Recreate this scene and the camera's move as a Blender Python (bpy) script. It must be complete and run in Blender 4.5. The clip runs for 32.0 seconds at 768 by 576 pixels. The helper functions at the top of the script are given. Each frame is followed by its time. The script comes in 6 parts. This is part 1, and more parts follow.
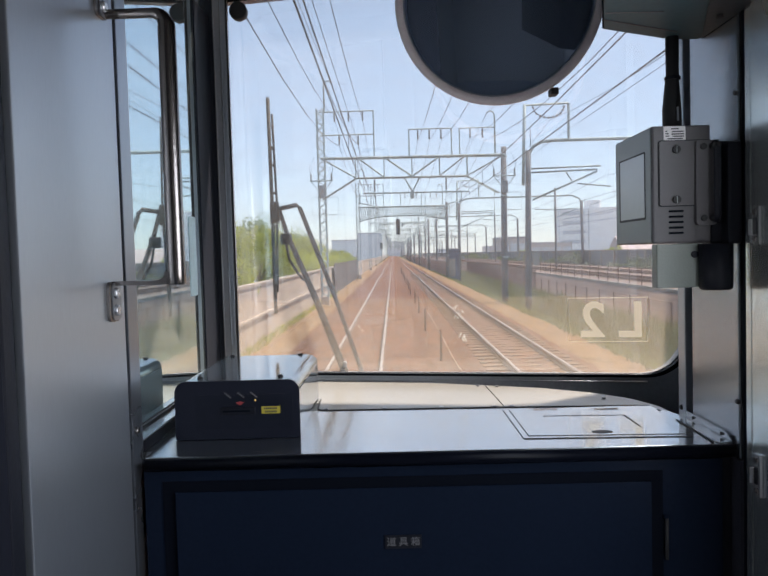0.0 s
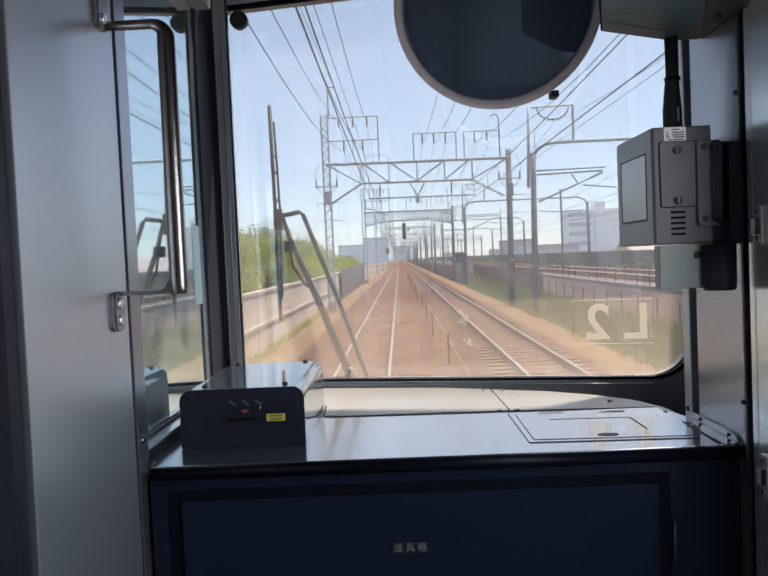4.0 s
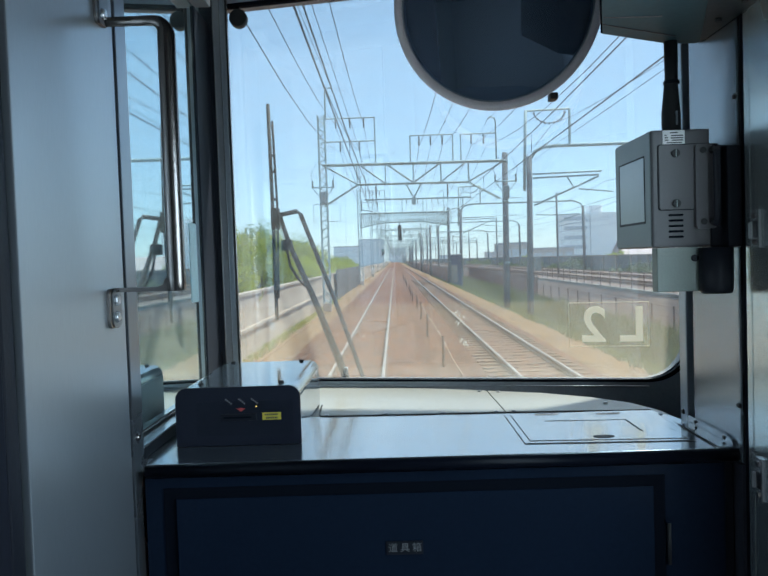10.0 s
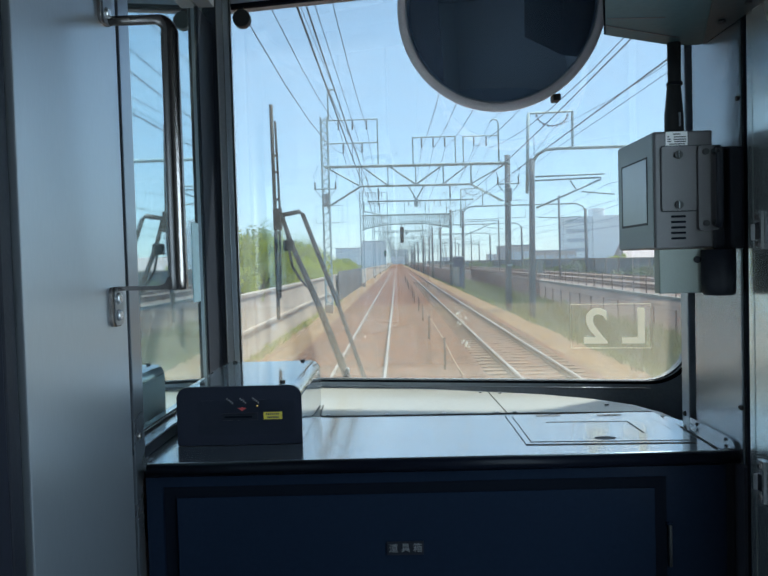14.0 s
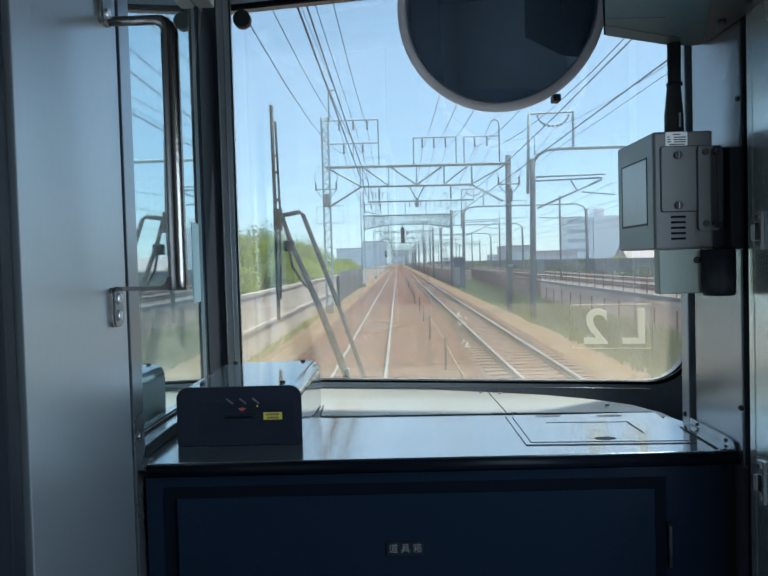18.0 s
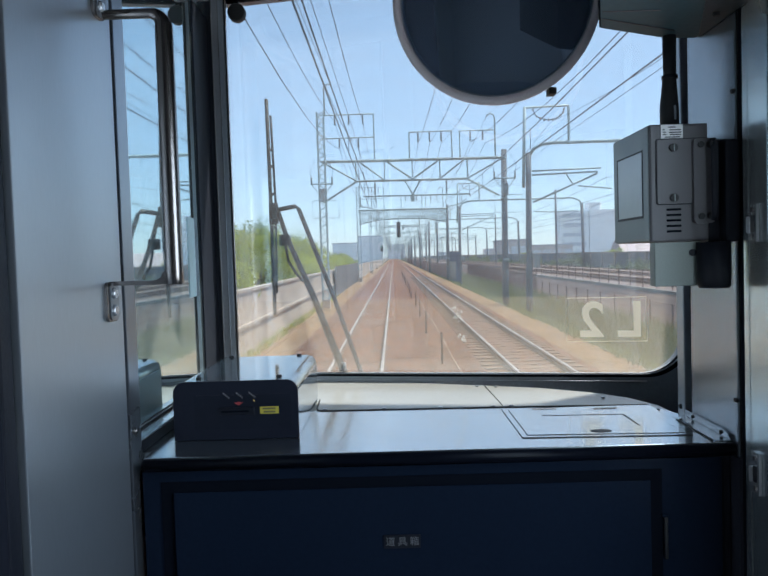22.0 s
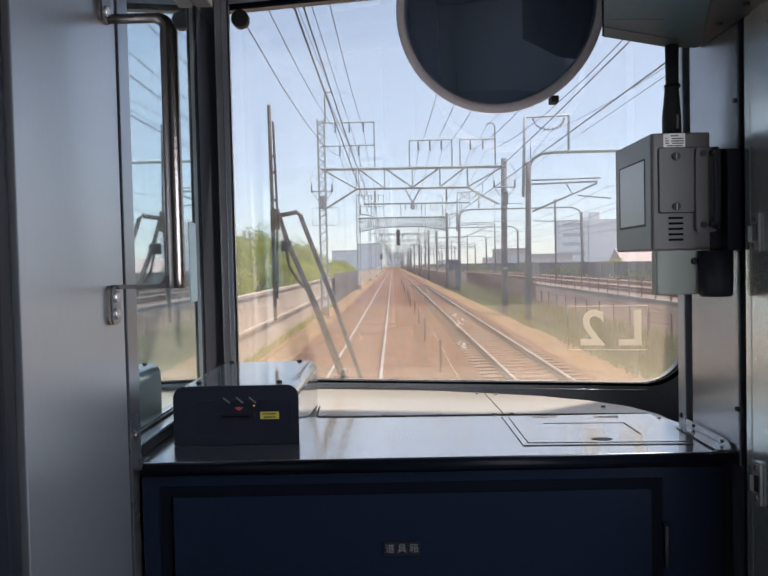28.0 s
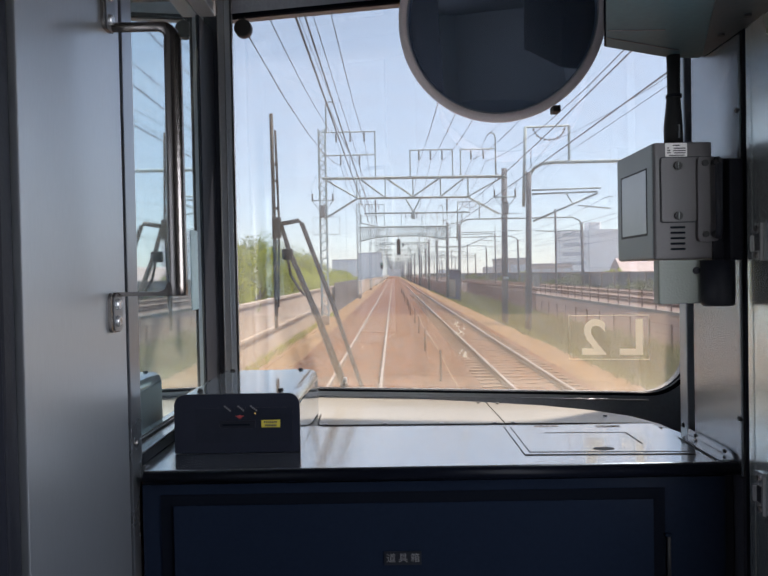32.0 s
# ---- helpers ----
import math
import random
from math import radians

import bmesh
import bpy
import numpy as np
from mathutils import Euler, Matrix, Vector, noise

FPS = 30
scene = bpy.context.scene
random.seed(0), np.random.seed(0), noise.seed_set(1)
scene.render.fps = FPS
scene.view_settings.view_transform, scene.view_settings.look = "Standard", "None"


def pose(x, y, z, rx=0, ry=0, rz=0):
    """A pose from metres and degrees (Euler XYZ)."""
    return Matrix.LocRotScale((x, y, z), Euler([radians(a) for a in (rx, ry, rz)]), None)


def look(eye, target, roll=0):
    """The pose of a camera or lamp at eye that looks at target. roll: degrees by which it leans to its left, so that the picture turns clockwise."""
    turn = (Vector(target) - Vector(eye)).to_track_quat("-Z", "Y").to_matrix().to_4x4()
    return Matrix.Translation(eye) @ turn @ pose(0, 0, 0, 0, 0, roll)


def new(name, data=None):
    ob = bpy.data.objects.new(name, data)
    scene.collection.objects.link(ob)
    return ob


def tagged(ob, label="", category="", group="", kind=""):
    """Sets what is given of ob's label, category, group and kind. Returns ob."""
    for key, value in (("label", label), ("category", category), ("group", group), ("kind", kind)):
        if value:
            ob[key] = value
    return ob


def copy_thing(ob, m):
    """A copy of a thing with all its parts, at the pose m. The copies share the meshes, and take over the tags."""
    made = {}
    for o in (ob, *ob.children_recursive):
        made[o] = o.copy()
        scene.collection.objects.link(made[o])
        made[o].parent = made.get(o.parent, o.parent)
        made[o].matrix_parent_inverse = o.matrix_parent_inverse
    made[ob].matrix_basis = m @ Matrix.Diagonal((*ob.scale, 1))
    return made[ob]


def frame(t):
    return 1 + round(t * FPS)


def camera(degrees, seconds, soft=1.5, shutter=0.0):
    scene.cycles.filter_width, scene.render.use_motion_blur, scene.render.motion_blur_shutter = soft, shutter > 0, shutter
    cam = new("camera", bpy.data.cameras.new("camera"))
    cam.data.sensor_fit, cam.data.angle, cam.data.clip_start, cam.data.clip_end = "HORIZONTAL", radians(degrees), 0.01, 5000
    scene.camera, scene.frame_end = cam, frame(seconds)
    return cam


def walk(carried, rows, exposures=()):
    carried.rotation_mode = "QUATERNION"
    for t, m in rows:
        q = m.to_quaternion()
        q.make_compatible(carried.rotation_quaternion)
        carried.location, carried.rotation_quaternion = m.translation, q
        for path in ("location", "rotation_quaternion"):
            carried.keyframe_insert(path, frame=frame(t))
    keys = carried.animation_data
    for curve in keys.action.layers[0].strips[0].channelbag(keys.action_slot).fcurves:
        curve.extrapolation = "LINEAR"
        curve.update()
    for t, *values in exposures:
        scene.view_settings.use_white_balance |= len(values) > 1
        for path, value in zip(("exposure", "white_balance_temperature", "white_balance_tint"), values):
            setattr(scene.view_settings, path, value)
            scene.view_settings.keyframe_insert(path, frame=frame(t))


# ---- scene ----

# ======== camera ========
cam = camera(54.9, 32.0, 1.65)
PATH = [
    (0, (-0.003, -0.003, 2.654), (-0.029, 1.995, 2.562), -1.6),
    (0.5, (-0.002, -0.003, 2.655), (-0.023, 1.995, 2.561), -1.3),
    (1, (0.001, -0.003, 2.654), (-0.033, 1.995, 2.563), -1.9),
    (1.5, (0.001, -0.003, 2.656), (-0.036, 1.994, 2.564), -2.7),
    (2, (0.002, -0.002, 2.655), (-0.039, 1.995, 2.566), -2.5),
    (2.5, (0.002, -0.003, 2.654), (-0.04, 1.995, 2.567), -2.1),
    (3, (0.003, -0.003, 2.655), (-0.04, 1.994, 2.568), -2.1),
    (3.5, (0.002, -0.003, 2.655), (-0.041, 1.995, 2.571), -2.6),
    (5.5, (0.002, -0.004, 2.655), (-0.045, 1.994, 2.589), -2.0),
    (6, (0.0, -0.003, 2.653), (-0.039, 1.996, 2.585), -1.7),
    (6.5, (0.002, -0.002, 2.654), (-0.045, 1.996, 2.578), -1.8),
    (7, (0.001, -0.003, 2.654), (-0.04, 1.995, 2.575), -1.8),
    (7.5, (0.0, -0.004, 2.653), (-0.039, 1.995, 2.581), -1.8),
    (8, (0.001, -0.003, 2.654), (-0.045, 1.995, 2.582), -1.7),
    (8.5, (0.0, -0.004, 2.655), (-0.044, 1.994, 2.584), -1.8),
    (9, (-0.001, -0.003, 2.653), (-0.041, 1.995, 2.58), -1.7),
    (9.5, (-0.002, -0.003, 2.654), (-0.036, 1.995, 2.578), -1.8),
    (10, (-0.001, -0.003, 2.653), (-0.032, 1.995, 2.578), -1.9),
    (10.5, (-0.001, -0.003, 2.653), (-0.036, 1.995, 2.576), -2.1),
    (11, (-0.002, -0.003, 2.652), (-0.033, 1.995, 2.571), -1.9),
    (11.5, (-0.001, -0.003, 2.651), (-0.032, 1.996, 2.569), -1.6),
    (12, (-0.003, -0.004, 2.652), (-0.032, 1.995, 2.573), -1.5),
    (12.5, (-0.002, -0.004, 2.652), (-0.038, 1.995, 2.579), -1.7),
    (13, (-0.001, -0.004, 2.65), (-0.038, 1.995, 2.582), -1.6),
    (13.5, (-0.001, -0.004, 2.652), (-0.04, 1.994, 2.579), -1.7),
    (14, (-0.001, -0.003, 2.651), (-0.037, 1.995, 2.581), -1.6),
    (14.5, (-0.001, -0.003, 2.652), (-0.037, 1.995, 2.58), -1.5),
    (16.5, (-0.001, -0.003, 2.652), (-0.039, 1.996, 2.586), -1.5),
    (17, (-0.001, -0.003, 2.652), (-0.045, 1.995, 2.588), -1.8),
    (17.5, (-0.002, -0.003, 2.651), (-0.037, 1.996, 2.59), -1.7),
    (18, (0.0, -0.003, 2.651), (-0.038, 1.996, 2.582), -1.6),
    (18.5, (0.001, -0.003, 2.651), (-0.028, 1.996, 2.576), -1.5),
    (19, (0.0, -0.003, 2.65), (-0.028, 1.996, 2.574), -1.6),
    (19.5, (0.0, -0.003, 2.65), (-0.027, 1.996, 2.572), -1.7),
    (20, (0.001, -0.002, 2.65), (-0.028, 1.996, 2.567), -1.7),
    (20.5, (0.0, -0.003, 2.651), (-0.027, 1.995, 2.564), -1.5),
    (21, (-0.001, -0.003, 2.649), (-0.026, 1.995, 2.566), -1.5),
    (21.5, (0.0, -0.003, 2.649), (-0.028, 1.995, 2.564), -1.6),
    (22, (0.0, -0.003, 2.65), (-0.028, 1.995, 2.566), -1.8),
    (22.5, (-0.002, -0.003, 2.648), (-0.027, 1.995, 2.568), -1.7),
    (23, (-0.002, -0.003, 2.648), (-0.03, 1.995, 2.57), -1.8),
    (23.5, (-0.001, -0.003, 2.648), (-0.031, 1.995, 2.572), -1.8),
    (24, (-0.001, -0.003, 2.649), (-0.032, 1.996, 2.576), -1.8),
    (24.5, (-0.001, -0.003, 2.649), (-0.035, 1.996, 2.58), -1.7),
    (25, (-0.002, -0.003, 2.649), (-0.035, 1.995, 2.581), -1.5),
    (25.5, (-0.003, -0.003, 2.647), (-0.033, 1.996, 2.586), -1.2),
    (27.5, (-0.002, -0.003, 2.648), (-0.031, 1.997, 2.594), -1.4),
    (28, (-0.003, -0.003, 2.648), (-0.028, 1.996, 2.585), -1.3),
    (28.5, (-0.002, -0.003, 2.647), (-0.026, 1.996, 2.584), -1.1),
    (29, (-0.002, -0.003, 2.647), (-0.03, 1.996, 2.584), -1.1),
    (29.5, (-0.003, -0.003, 2.646), (-0.033, 1.996, 2.588), -1.1),
    (30, (-0.002, -0.003, 2.647), (-0.036, 1.997, 2.596), -0.9),
    (30.5, (-0.002, -0.003, 2.647), (-0.037, 1.997, 2.606), -1.0),
    (31, (-0.003, -0.003, 2.648), (-0.04, 1.996, 2.614), -1.6),
    (31.5, (-0.004, -0.003, 2.646), (-0.036, 1.996, 2.616), -1.6),
    (32, (-0.005, -0.003, 2.647), (-0.03, 1.996, 2.609), -1.1),
]
walk(cam, [(t, look(eye, target, roll)) for t, eye, target, roll in PATH], exposures=[
    (0, 0.83, 7150, 20), (7.5, 0.83, 7150, 20), (8.0, 0.82, 6530, 17), (8.5, 0.80, 6030, 1), (10.4, 0.80, 6030, 1), (11.0, 0.81, 6230, 14), (11.5, 0.83, 7150, 20), (12.5, 0.83, 7150, 20), (13.0, 0.81, 6230, 14), (13.5, 0.80, 6030, 1), (17.0, 0.80, 6030, 1), (19.1, 0.74, 6030, 1), (20.0, 0.73, 6230, 14), (21.2, 0.68, 6230, 14), (22.0, 0.74, 6130, 9), (22.6, 0.77, 6030, 1), (25.4, 0.80, 6030, 1), (27.4, 0.83, 7320, 21), (32.0, 0.83, 7320, 21)])

# ======== world and sun ========
SUN_AZ, SUN_EL = radians(60), radians(62)     # to the right of straight ahead, and above the horizon
world = bpy.data.worlds.new("world")
scene.world = world
world.use_nodes = True
wt = world.node_tree
sky = wt.nodes.new("ShaderNodeTexSky")
sky.sky_type, sky.sun_disc = "NISHITA", False
sky.sun_elevation, sky.sun_rotation = SUN_EL, SUN_AZ
sky.air_density, sky.dust_density, sky.ozone_density = 0.8, 0.3, 1.4
haze = wt.nodes.new("ShaderNodeMix")     # a bright, hazy day: even white-blue haze over the blue of the sky
haze.data_type = "RGBA"
haze.inputs[0].default_value, haze.inputs[7].default_value = 0.50, (3.6, 4.75, 6.15, 1)
wt.links.new(sky.outputs[0], haze.inputs[6])
wt.links.new(haze.outputs[2], wt.nodes["Background"].inputs[0])
wt.nodes["Background"].inputs[1].default_value = 0.15
sun_data = bpy.data.lights.new("sun", "SUN")
sun_data.energy, sun_data.angle, sun_data.color = 4.6, radians(2.0), (1.0, 0.94, 0.85)
sun = new("sun", sun_data)
sun_from = Vector((math.sin(SUN_AZ) * math.cos(SUN_EL), math.cos(SUN_AZ) * math.cos(SUN_EL), math.sin(SUN_EL)))
sun.matrix_world = look(sun_from * 200, (0, 0, 0))
# daylight standing in the saloon's side windows, behind the camera
for y0, y1 in ((-2.2, -1.2), (-1.0, -0.1)):
    ld = bpy.data.lights.new("window_daylight", "AREA")
    ld.shape, ld.size, ld.size_y = "RECTANGLE", y1 - y0, 0.96
    ld.energy, ld.color = 10.5 * (y1 - y0), (0.80, 0.91, 1.0)
    lo = new("window_daylight", ld)
    lo.matrix_world = Matrix.Translation((-2.47, (y0 + y1) / 2, 2.47)) @ Euler((radians(90), 0, radians(-90))).to_matrix().to_4x4()
ld = bpy.data.lights.new("door_window_daylight", "AREA")
ld.shape, ld.size, ld.size_y, ld.energy, ld.color = "RECTANGLE", 0.50, 0.78, 3.3, (0.72, 0.87, 1.0)
new("door_window_daylight", ld).matrix_world = Matrix.Translation((0.40, 0.34, 2.68)) @ Euler((radians(90), 0, radians(90))).to_matrix().to_4x4()

E = 2.65      # height of the eye over the rail heads

# ======== materials ========
def mat(name, base, rough=0.5, metal=0.0, var=0.15, scale=8.0, fine=120.0, bump=0.0002, stretch=None, spec=0.5, per_object=0.0, coat=0.0):
    """A surface with colour variation at two scales and a fine relief."""
    m = bpy.data.materials.new(name)
    m.use_nodes = True
    nt = m.node_tree
    b = nt.nodes["Principled BSDF"]
    b.inputs["Metallic"].default_value = metal
    b.inputs["Specular IOR Level"].default_value = spec
    b.inputs["Coat Weight"].default_value = coat
    tc = nt.nodes.new("ShaderNodeTexCoord")
    mp = nt.nodes.new("ShaderNodeMapping")
    nt.links.new(tc.outputs["Object"], mp.inputs[0])
    if stretch:
        mp.inputs["Scale"].default_value = stretch
    n1 = nt.nodes.new("ShaderNodeTexNoise")
    n1.inputs["Scale"].default_value, n1.inputs["Detail"].default_value = scale, 5.0
    n2 = nt.nodes.new("ShaderNodeTexNoise")
    n2.inputs["Scale"].default_value, n2.inputs["Detail"].default_value = fine, 3.0
    nt.links.new(tc.outputs["Object"], n1.inputs[0])
    nt.links.new(mp.outputs[0], n2.inputs[0])
    mix = nt.nodes.new("ShaderNodeMix")
    mix.data_type = "RGBA"
    mix.inputs[6].default_value = (*[max(0.0, c * (1 - var)) for c in base], 1)
    mix.inputs[7].default_value = (*[min(1.0, c * (1 + var)) for c in base], 1)
    add = nt.nodes.new("ShaderNodeMath")
    add.operation = "MULTIPLY_ADD"
    nt.links.new(n2.outputs["Fac"], add.inputs[0])
    add.inputs[1].default_value = 0.5
    half = nt.nodes.new("ShaderNodeMath")
    half.operation = "MULTIPLY"
    nt.links.new(n1.outputs["Fac"], half.inputs[0])
    half.inputs[1].default_value = 0.5
    nt.links.new(half.outputs[0], add.inputs[2])
    ramp = nt.nodes.new("ShaderNodeMapRange")
    ramp.inputs[1].default_value, ramp.inputs[2].default_value = 0.3, 0.7
    nt.links.new(add.outputs[0], ramp.inputs[0])
    nt.links.new(ramp.outputs[0], mix.inputs[0])
    colour = mix.outputs[2]
    if per_object:
        info = nt.nodes.new("ShaderNodeObjectInfo")
        hsv = nt.nodes.new("ShaderNodeHueSaturation")
        mr = nt.nodes.new("ShaderNodeMapRange")
        mr.inputs[3].default_value, mr.inputs[4].default_value = 1 - per_object, 1 + per_object
        nt.links.new(info.outputs["Random"], mr.inputs[0])
        nt.links.new(mr.outputs[0], hsv.inputs["Value"])
        nt.links.new(colour, hsv.inputs["Color"])
        colour = hsv.outputs[0]
    nt.links.new(colour, b.inputs["Base Color"])
    rr = nt.nodes.new("ShaderNodeMapRange")
    rr.inputs[3].default_value, rr.inputs[4].default_value = max(0.02, rough * 0.85), min(1.0, rough * 1.15)
    nt.links.new(n1.outputs["Fac"], rr.inputs[0])
    nt.links.new(rr.outputs[0], b.inputs["Roughness"])
    if bump:
        bp = nt.nodes.new("ShaderNodeBump")
        bp.inputs["Strength"].default_value, bp.inputs["Distance"].default_value = 1.0, bump
        nt.links.new(n2.outputs["Fac"], bp.inputs["Height"])
        nt.links.new(bp.outputs[0], b.inputs["Normal"])
    return m


def glow(name, colour, strength):
    m = bpy.data.materials.new(name)
    m.use_nodes = True
    b = m.node_tree.nodes["Principled BSDF"]
    b.inputs["Base Color"].default_value = (*colour, 1)
    b.inputs["Emission Color"].default_value = (*colour, 1)
    b.inputs["Emission Strength"].default_value = strength
    return m


def glass_mat(name, dust_haze, gloss, tint=(0.93, 0.97, 0.96), glare_line=None):
    """A clear pane: see-through, a clean mirror part, a film of dust that also stands in for distance haze, and below a
    set height a tan veil painted in for the counter's reflection.
    """
    m = bpy.data.materials.new(name)
    m.use_nodes = True
    nt = m.node_tree
    nt.nodes.remove(nt.nodes["Principled BSDF"])
    out = nt.nodes["Material Output"]
    tr = nt.nodes.new("ShaderNodeBsdfTransparent")
    tr.inputs[0].default_value = (*tint, 1)
    gl = nt.nodes.new("ShaderNodeBsdfGlossy")
    gl.inputs["Roughness"].default_value = 0.0
    m1 = nt.nodes.new("ShaderNodeMixShader")
    m1.inputs[0].default_value = gloss
    nt.links.new(tr.outputs[0], m1.inputs[1])
    nt.links.new(gl.outputs[0], m1.inputs[2])
    tc = nt.nodes.new("ShaderNodeTexCoord")

    def film(under, colour, low, high, scale, stretch):
        n, mp, mr = nt.nodes.new("ShaderNodeTexNoise"), nt.nodes.new("ShaderNodeMapping"), nt.nodes.new("ShaderNodeMapRange")
        mp.inputs["Scale"].default_value = stretch
        n.inputs["Scale"].default_value, n.inputs["Detail"].default_value = scale, 8.0
        nt.links.new(tc.outputs["Object"], mp.inputs[0])
        nt.links.new(mp.outputs[0], n.inputs[0])
        mr.inputs[1].default_value, mr.inputs[2].default_value = 0.3, 0.75
        mr.inputs[3].default_value, mr.inputs[4].default_value = low, high
        nt.links.new(n.outputs["Fac"], mr.inputs[0])
        du, mx = nt.nodes.new("ShaderNodeBsdfTranslucent"), nt.nodes.new("ShaderNodeMixShader")
        du.inputs[0].default_value = (*colour, 1)
        nt.links.new(under, mx.inputs[1])
        nt.links.new(du.outputs[0], mx.inputs[2])
        return mr.outputs[0], mx

    # real dust, thickened so that its veil also paints the haze outside
    amount, mx = film(m1.outputs[0], (0.74, 0.76, 0.78), dust_haze * 0.7, dust_haze * 1.35, 6.0, (1, 1, 0.35))
    rings, turn, soft = nt.nodes.new("ShaderNodeTexWave"), nt.nodes.new("ShaderNodeMapping"), nt.nodes.new("ShaderNodeMapRange")
    rings.wave_type, rings.rings_direction = "RINGS", "Y"
    turn.inputs["Location"].default_value = (0.10, 0.0, -2.30)
    rings.inputs["Scale"].default_value, rings.inputs["Distortion"].default_value = 7.0, 2.5
    rings.inputs["Detail"].default_value, rings.inputs["Detail Scale"].default_value = 5.0, 2.0
    nt.links.new(tc.outputs["Object"], turn.inputs[0])
    nt.links.new(turn.outputs[0], rings.inputs[0])
    soft.inputs[3].default_value, soft.inputs[4].default_value = 0.85, 1.15
    nt.links.new(rings.outputs["Fac"], soft.inputs[0])
    smear = nt.nodes.new("ShaderNodeMath")
    smear.operation = "MULTIPLY"
    nt.links.new(amount, smear.inputs[0])
    nt.links.new(soft.outputs[0], smear.inputs[1])
    nt.links.new(smear.outputs[0], mx.inputs[0])
    surface = mx.outputs[0]
    # tan veil with a sharp top edge: the counter's reflection painted into the pane
    if glare_line:
        sep = nt.nodes.new("ShaderNodeSeparateXYZ")
        nt.links.new(tc.outputs["Object"], sep.inputs[0])
        amount, mx = film(surface, (0.80, 0.64, 0.43), 0.7, 1.2, 9.0, (1, 1, 0.6))
        band = None
        for z0, z1, most in ((glare_line + 0.0015, glare_line - 0.0015, 0.085), (glare_line - 0.02, glare_line - 0.13, 0.045)):
            step = nt.nodes.new("ShaderNodeMapRange")
            step.inputs[1].default_value, step.inputs[2].default_value = z1, z0
            step.inputs[3].default_value, step.inputs[4].default_value = most, 0.0
            nt.links.new(sep.outputs["Z"], step.inputs[0])
            if band:
                add = nt.nodes.new("ShaderNodeMath")
                nt.links.new(band, add.inputs[0])
                nt.links.new(step.outputs[0], add.inputs[1])
                band = add.outputs[0]
            else:
                band = step.outputs[0]
        times = nt.nodes.new("ShaderNodeMath")
        times.operation = "MULTIPLY"
        nt.links.new(band, times.inputs[0])
        nt.links.new(amount, times.inputs[1])
        nt.links.new(times.outputs[0], mx.inputs[0])
        surface = mx.outputs[0]
    nt.links.new(surface, out.inputs["Surface"])
    return m


STEEL = mat("brushed_stainless", (0.46, 0.49, 0.525), 0.38, 0.87, 0.10, 2, 60, 0.0, (40, 40, 1))
WORKTOP = mat("satin_worktop", (0.68, 0.72, 0.74), 0.15, 0.95, 0.05, 4, 40, 0.0, (1, 30, 1))
HANDLE = mat("polished_handle_steel", (0.28, 0.25, 0.235), 0.24, 1.0, 0.1, 20, 200, 0.0002)
IVORY = mat("ivory_plate", (0.31, 0.315, 0.29), 0.22, 0.0, 0.05, 6, 150, 0.0002)
JAMB = mat("grey_green_jamb_steel", (0.55, 0.59, 0.585), 0.26, 0.85, 0.06, 6, 160, 0.0001)
JAMB_DK = mat("dull_jamb_steel", (0.30, 0.32, 0.35), 0.28, 0.9, 0.12, 5, 90, 0.0, (40, 40, 1))
ZINC = mat("zinc_plate", (0.64, 0.64, 0.65), 0.22, 0.72, 0.1, 30, 200, 0.0001)
COVER = mat("satin_cover_steel", (0.62, 0.66, 0.68), 0.07, 0.65, 0.05, 8, 60, 0.0, (30, 1, 1))
HEADER = mat("dark_brown_header_paint", (0.075, 0.055, 0.052), 0.45, 0.0, 0.1, 10, 150, 0.0001)
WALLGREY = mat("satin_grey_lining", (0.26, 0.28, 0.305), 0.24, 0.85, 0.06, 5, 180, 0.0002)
NAVY = mat("dark_cabinet_paint", (0.0083, 0.0134, 0.0252), 0.25, 0.0, 0.12, 6, 220, 0.00002, spec=0.02)
BLACK = mat("black_paint", (0.010, 0.011, 0.016), 0.45, 0.0, 0.2, 12, 220, 0.0002, spec=0.2)
FRONT = mat("matt_black_front", (0.36, 0.385, 0.43), 0.9, 0.0, 0.15, 12, 220, 0.0002, spec=0.03)
RUBBER = mat("black_rubber", (0.016, 0.016, 0.017), 0.6, 0.0, 0.2, 20, 220, 0.0004)
FRAME = mat("dark_window_frame", (0.26, 0.27, 0.29), 0.35, 0.3, 0.1, 14, 160, 0.0002)
FRAME_ALU = mat("grey_window_strip", (0.33, 0.36, 0.40), 0.35, 0.6, 0.08, 14, 160, 0.0002)
CASE = mat("grey_device_case", (0.080, 0.074, 0.078), 0.40, 0.0, 0.06, 10, 400, 0.00004)
CASE_SIDE = mat("grey_green_device_case", (0.24, 0.27, 0.27), 0.42, 0.0, 0.05, 10, 400, 0.00004)
BOXGREY = mat("dark_reader_case", (0.014, 0.016, 0.026), 0.42, 0.0, 0.08, 10, 400, 0.0003, spec=0.22)
PINKRING = mat("mirror_rim_paint", (0.66, 0.57, 0.565), 0.45, 0.0, 0.06, 8, 200, 0.0002)
LABEL_W = mat("white_label", (0.75, 0.73, 0.72), 0.5, 0.0, 0.04, 30, 300, 0.0)
LABEL_Y = mat("yellow_label", (0.55, 0.44, 0.06), 0.5, 0.0, 0.05, 30, 300, 0.0)
INK = mat("dark_ink", (0.06, 0.06, 0.06), 0.5, 0.0, 0.1, 30, 300, 0.0)
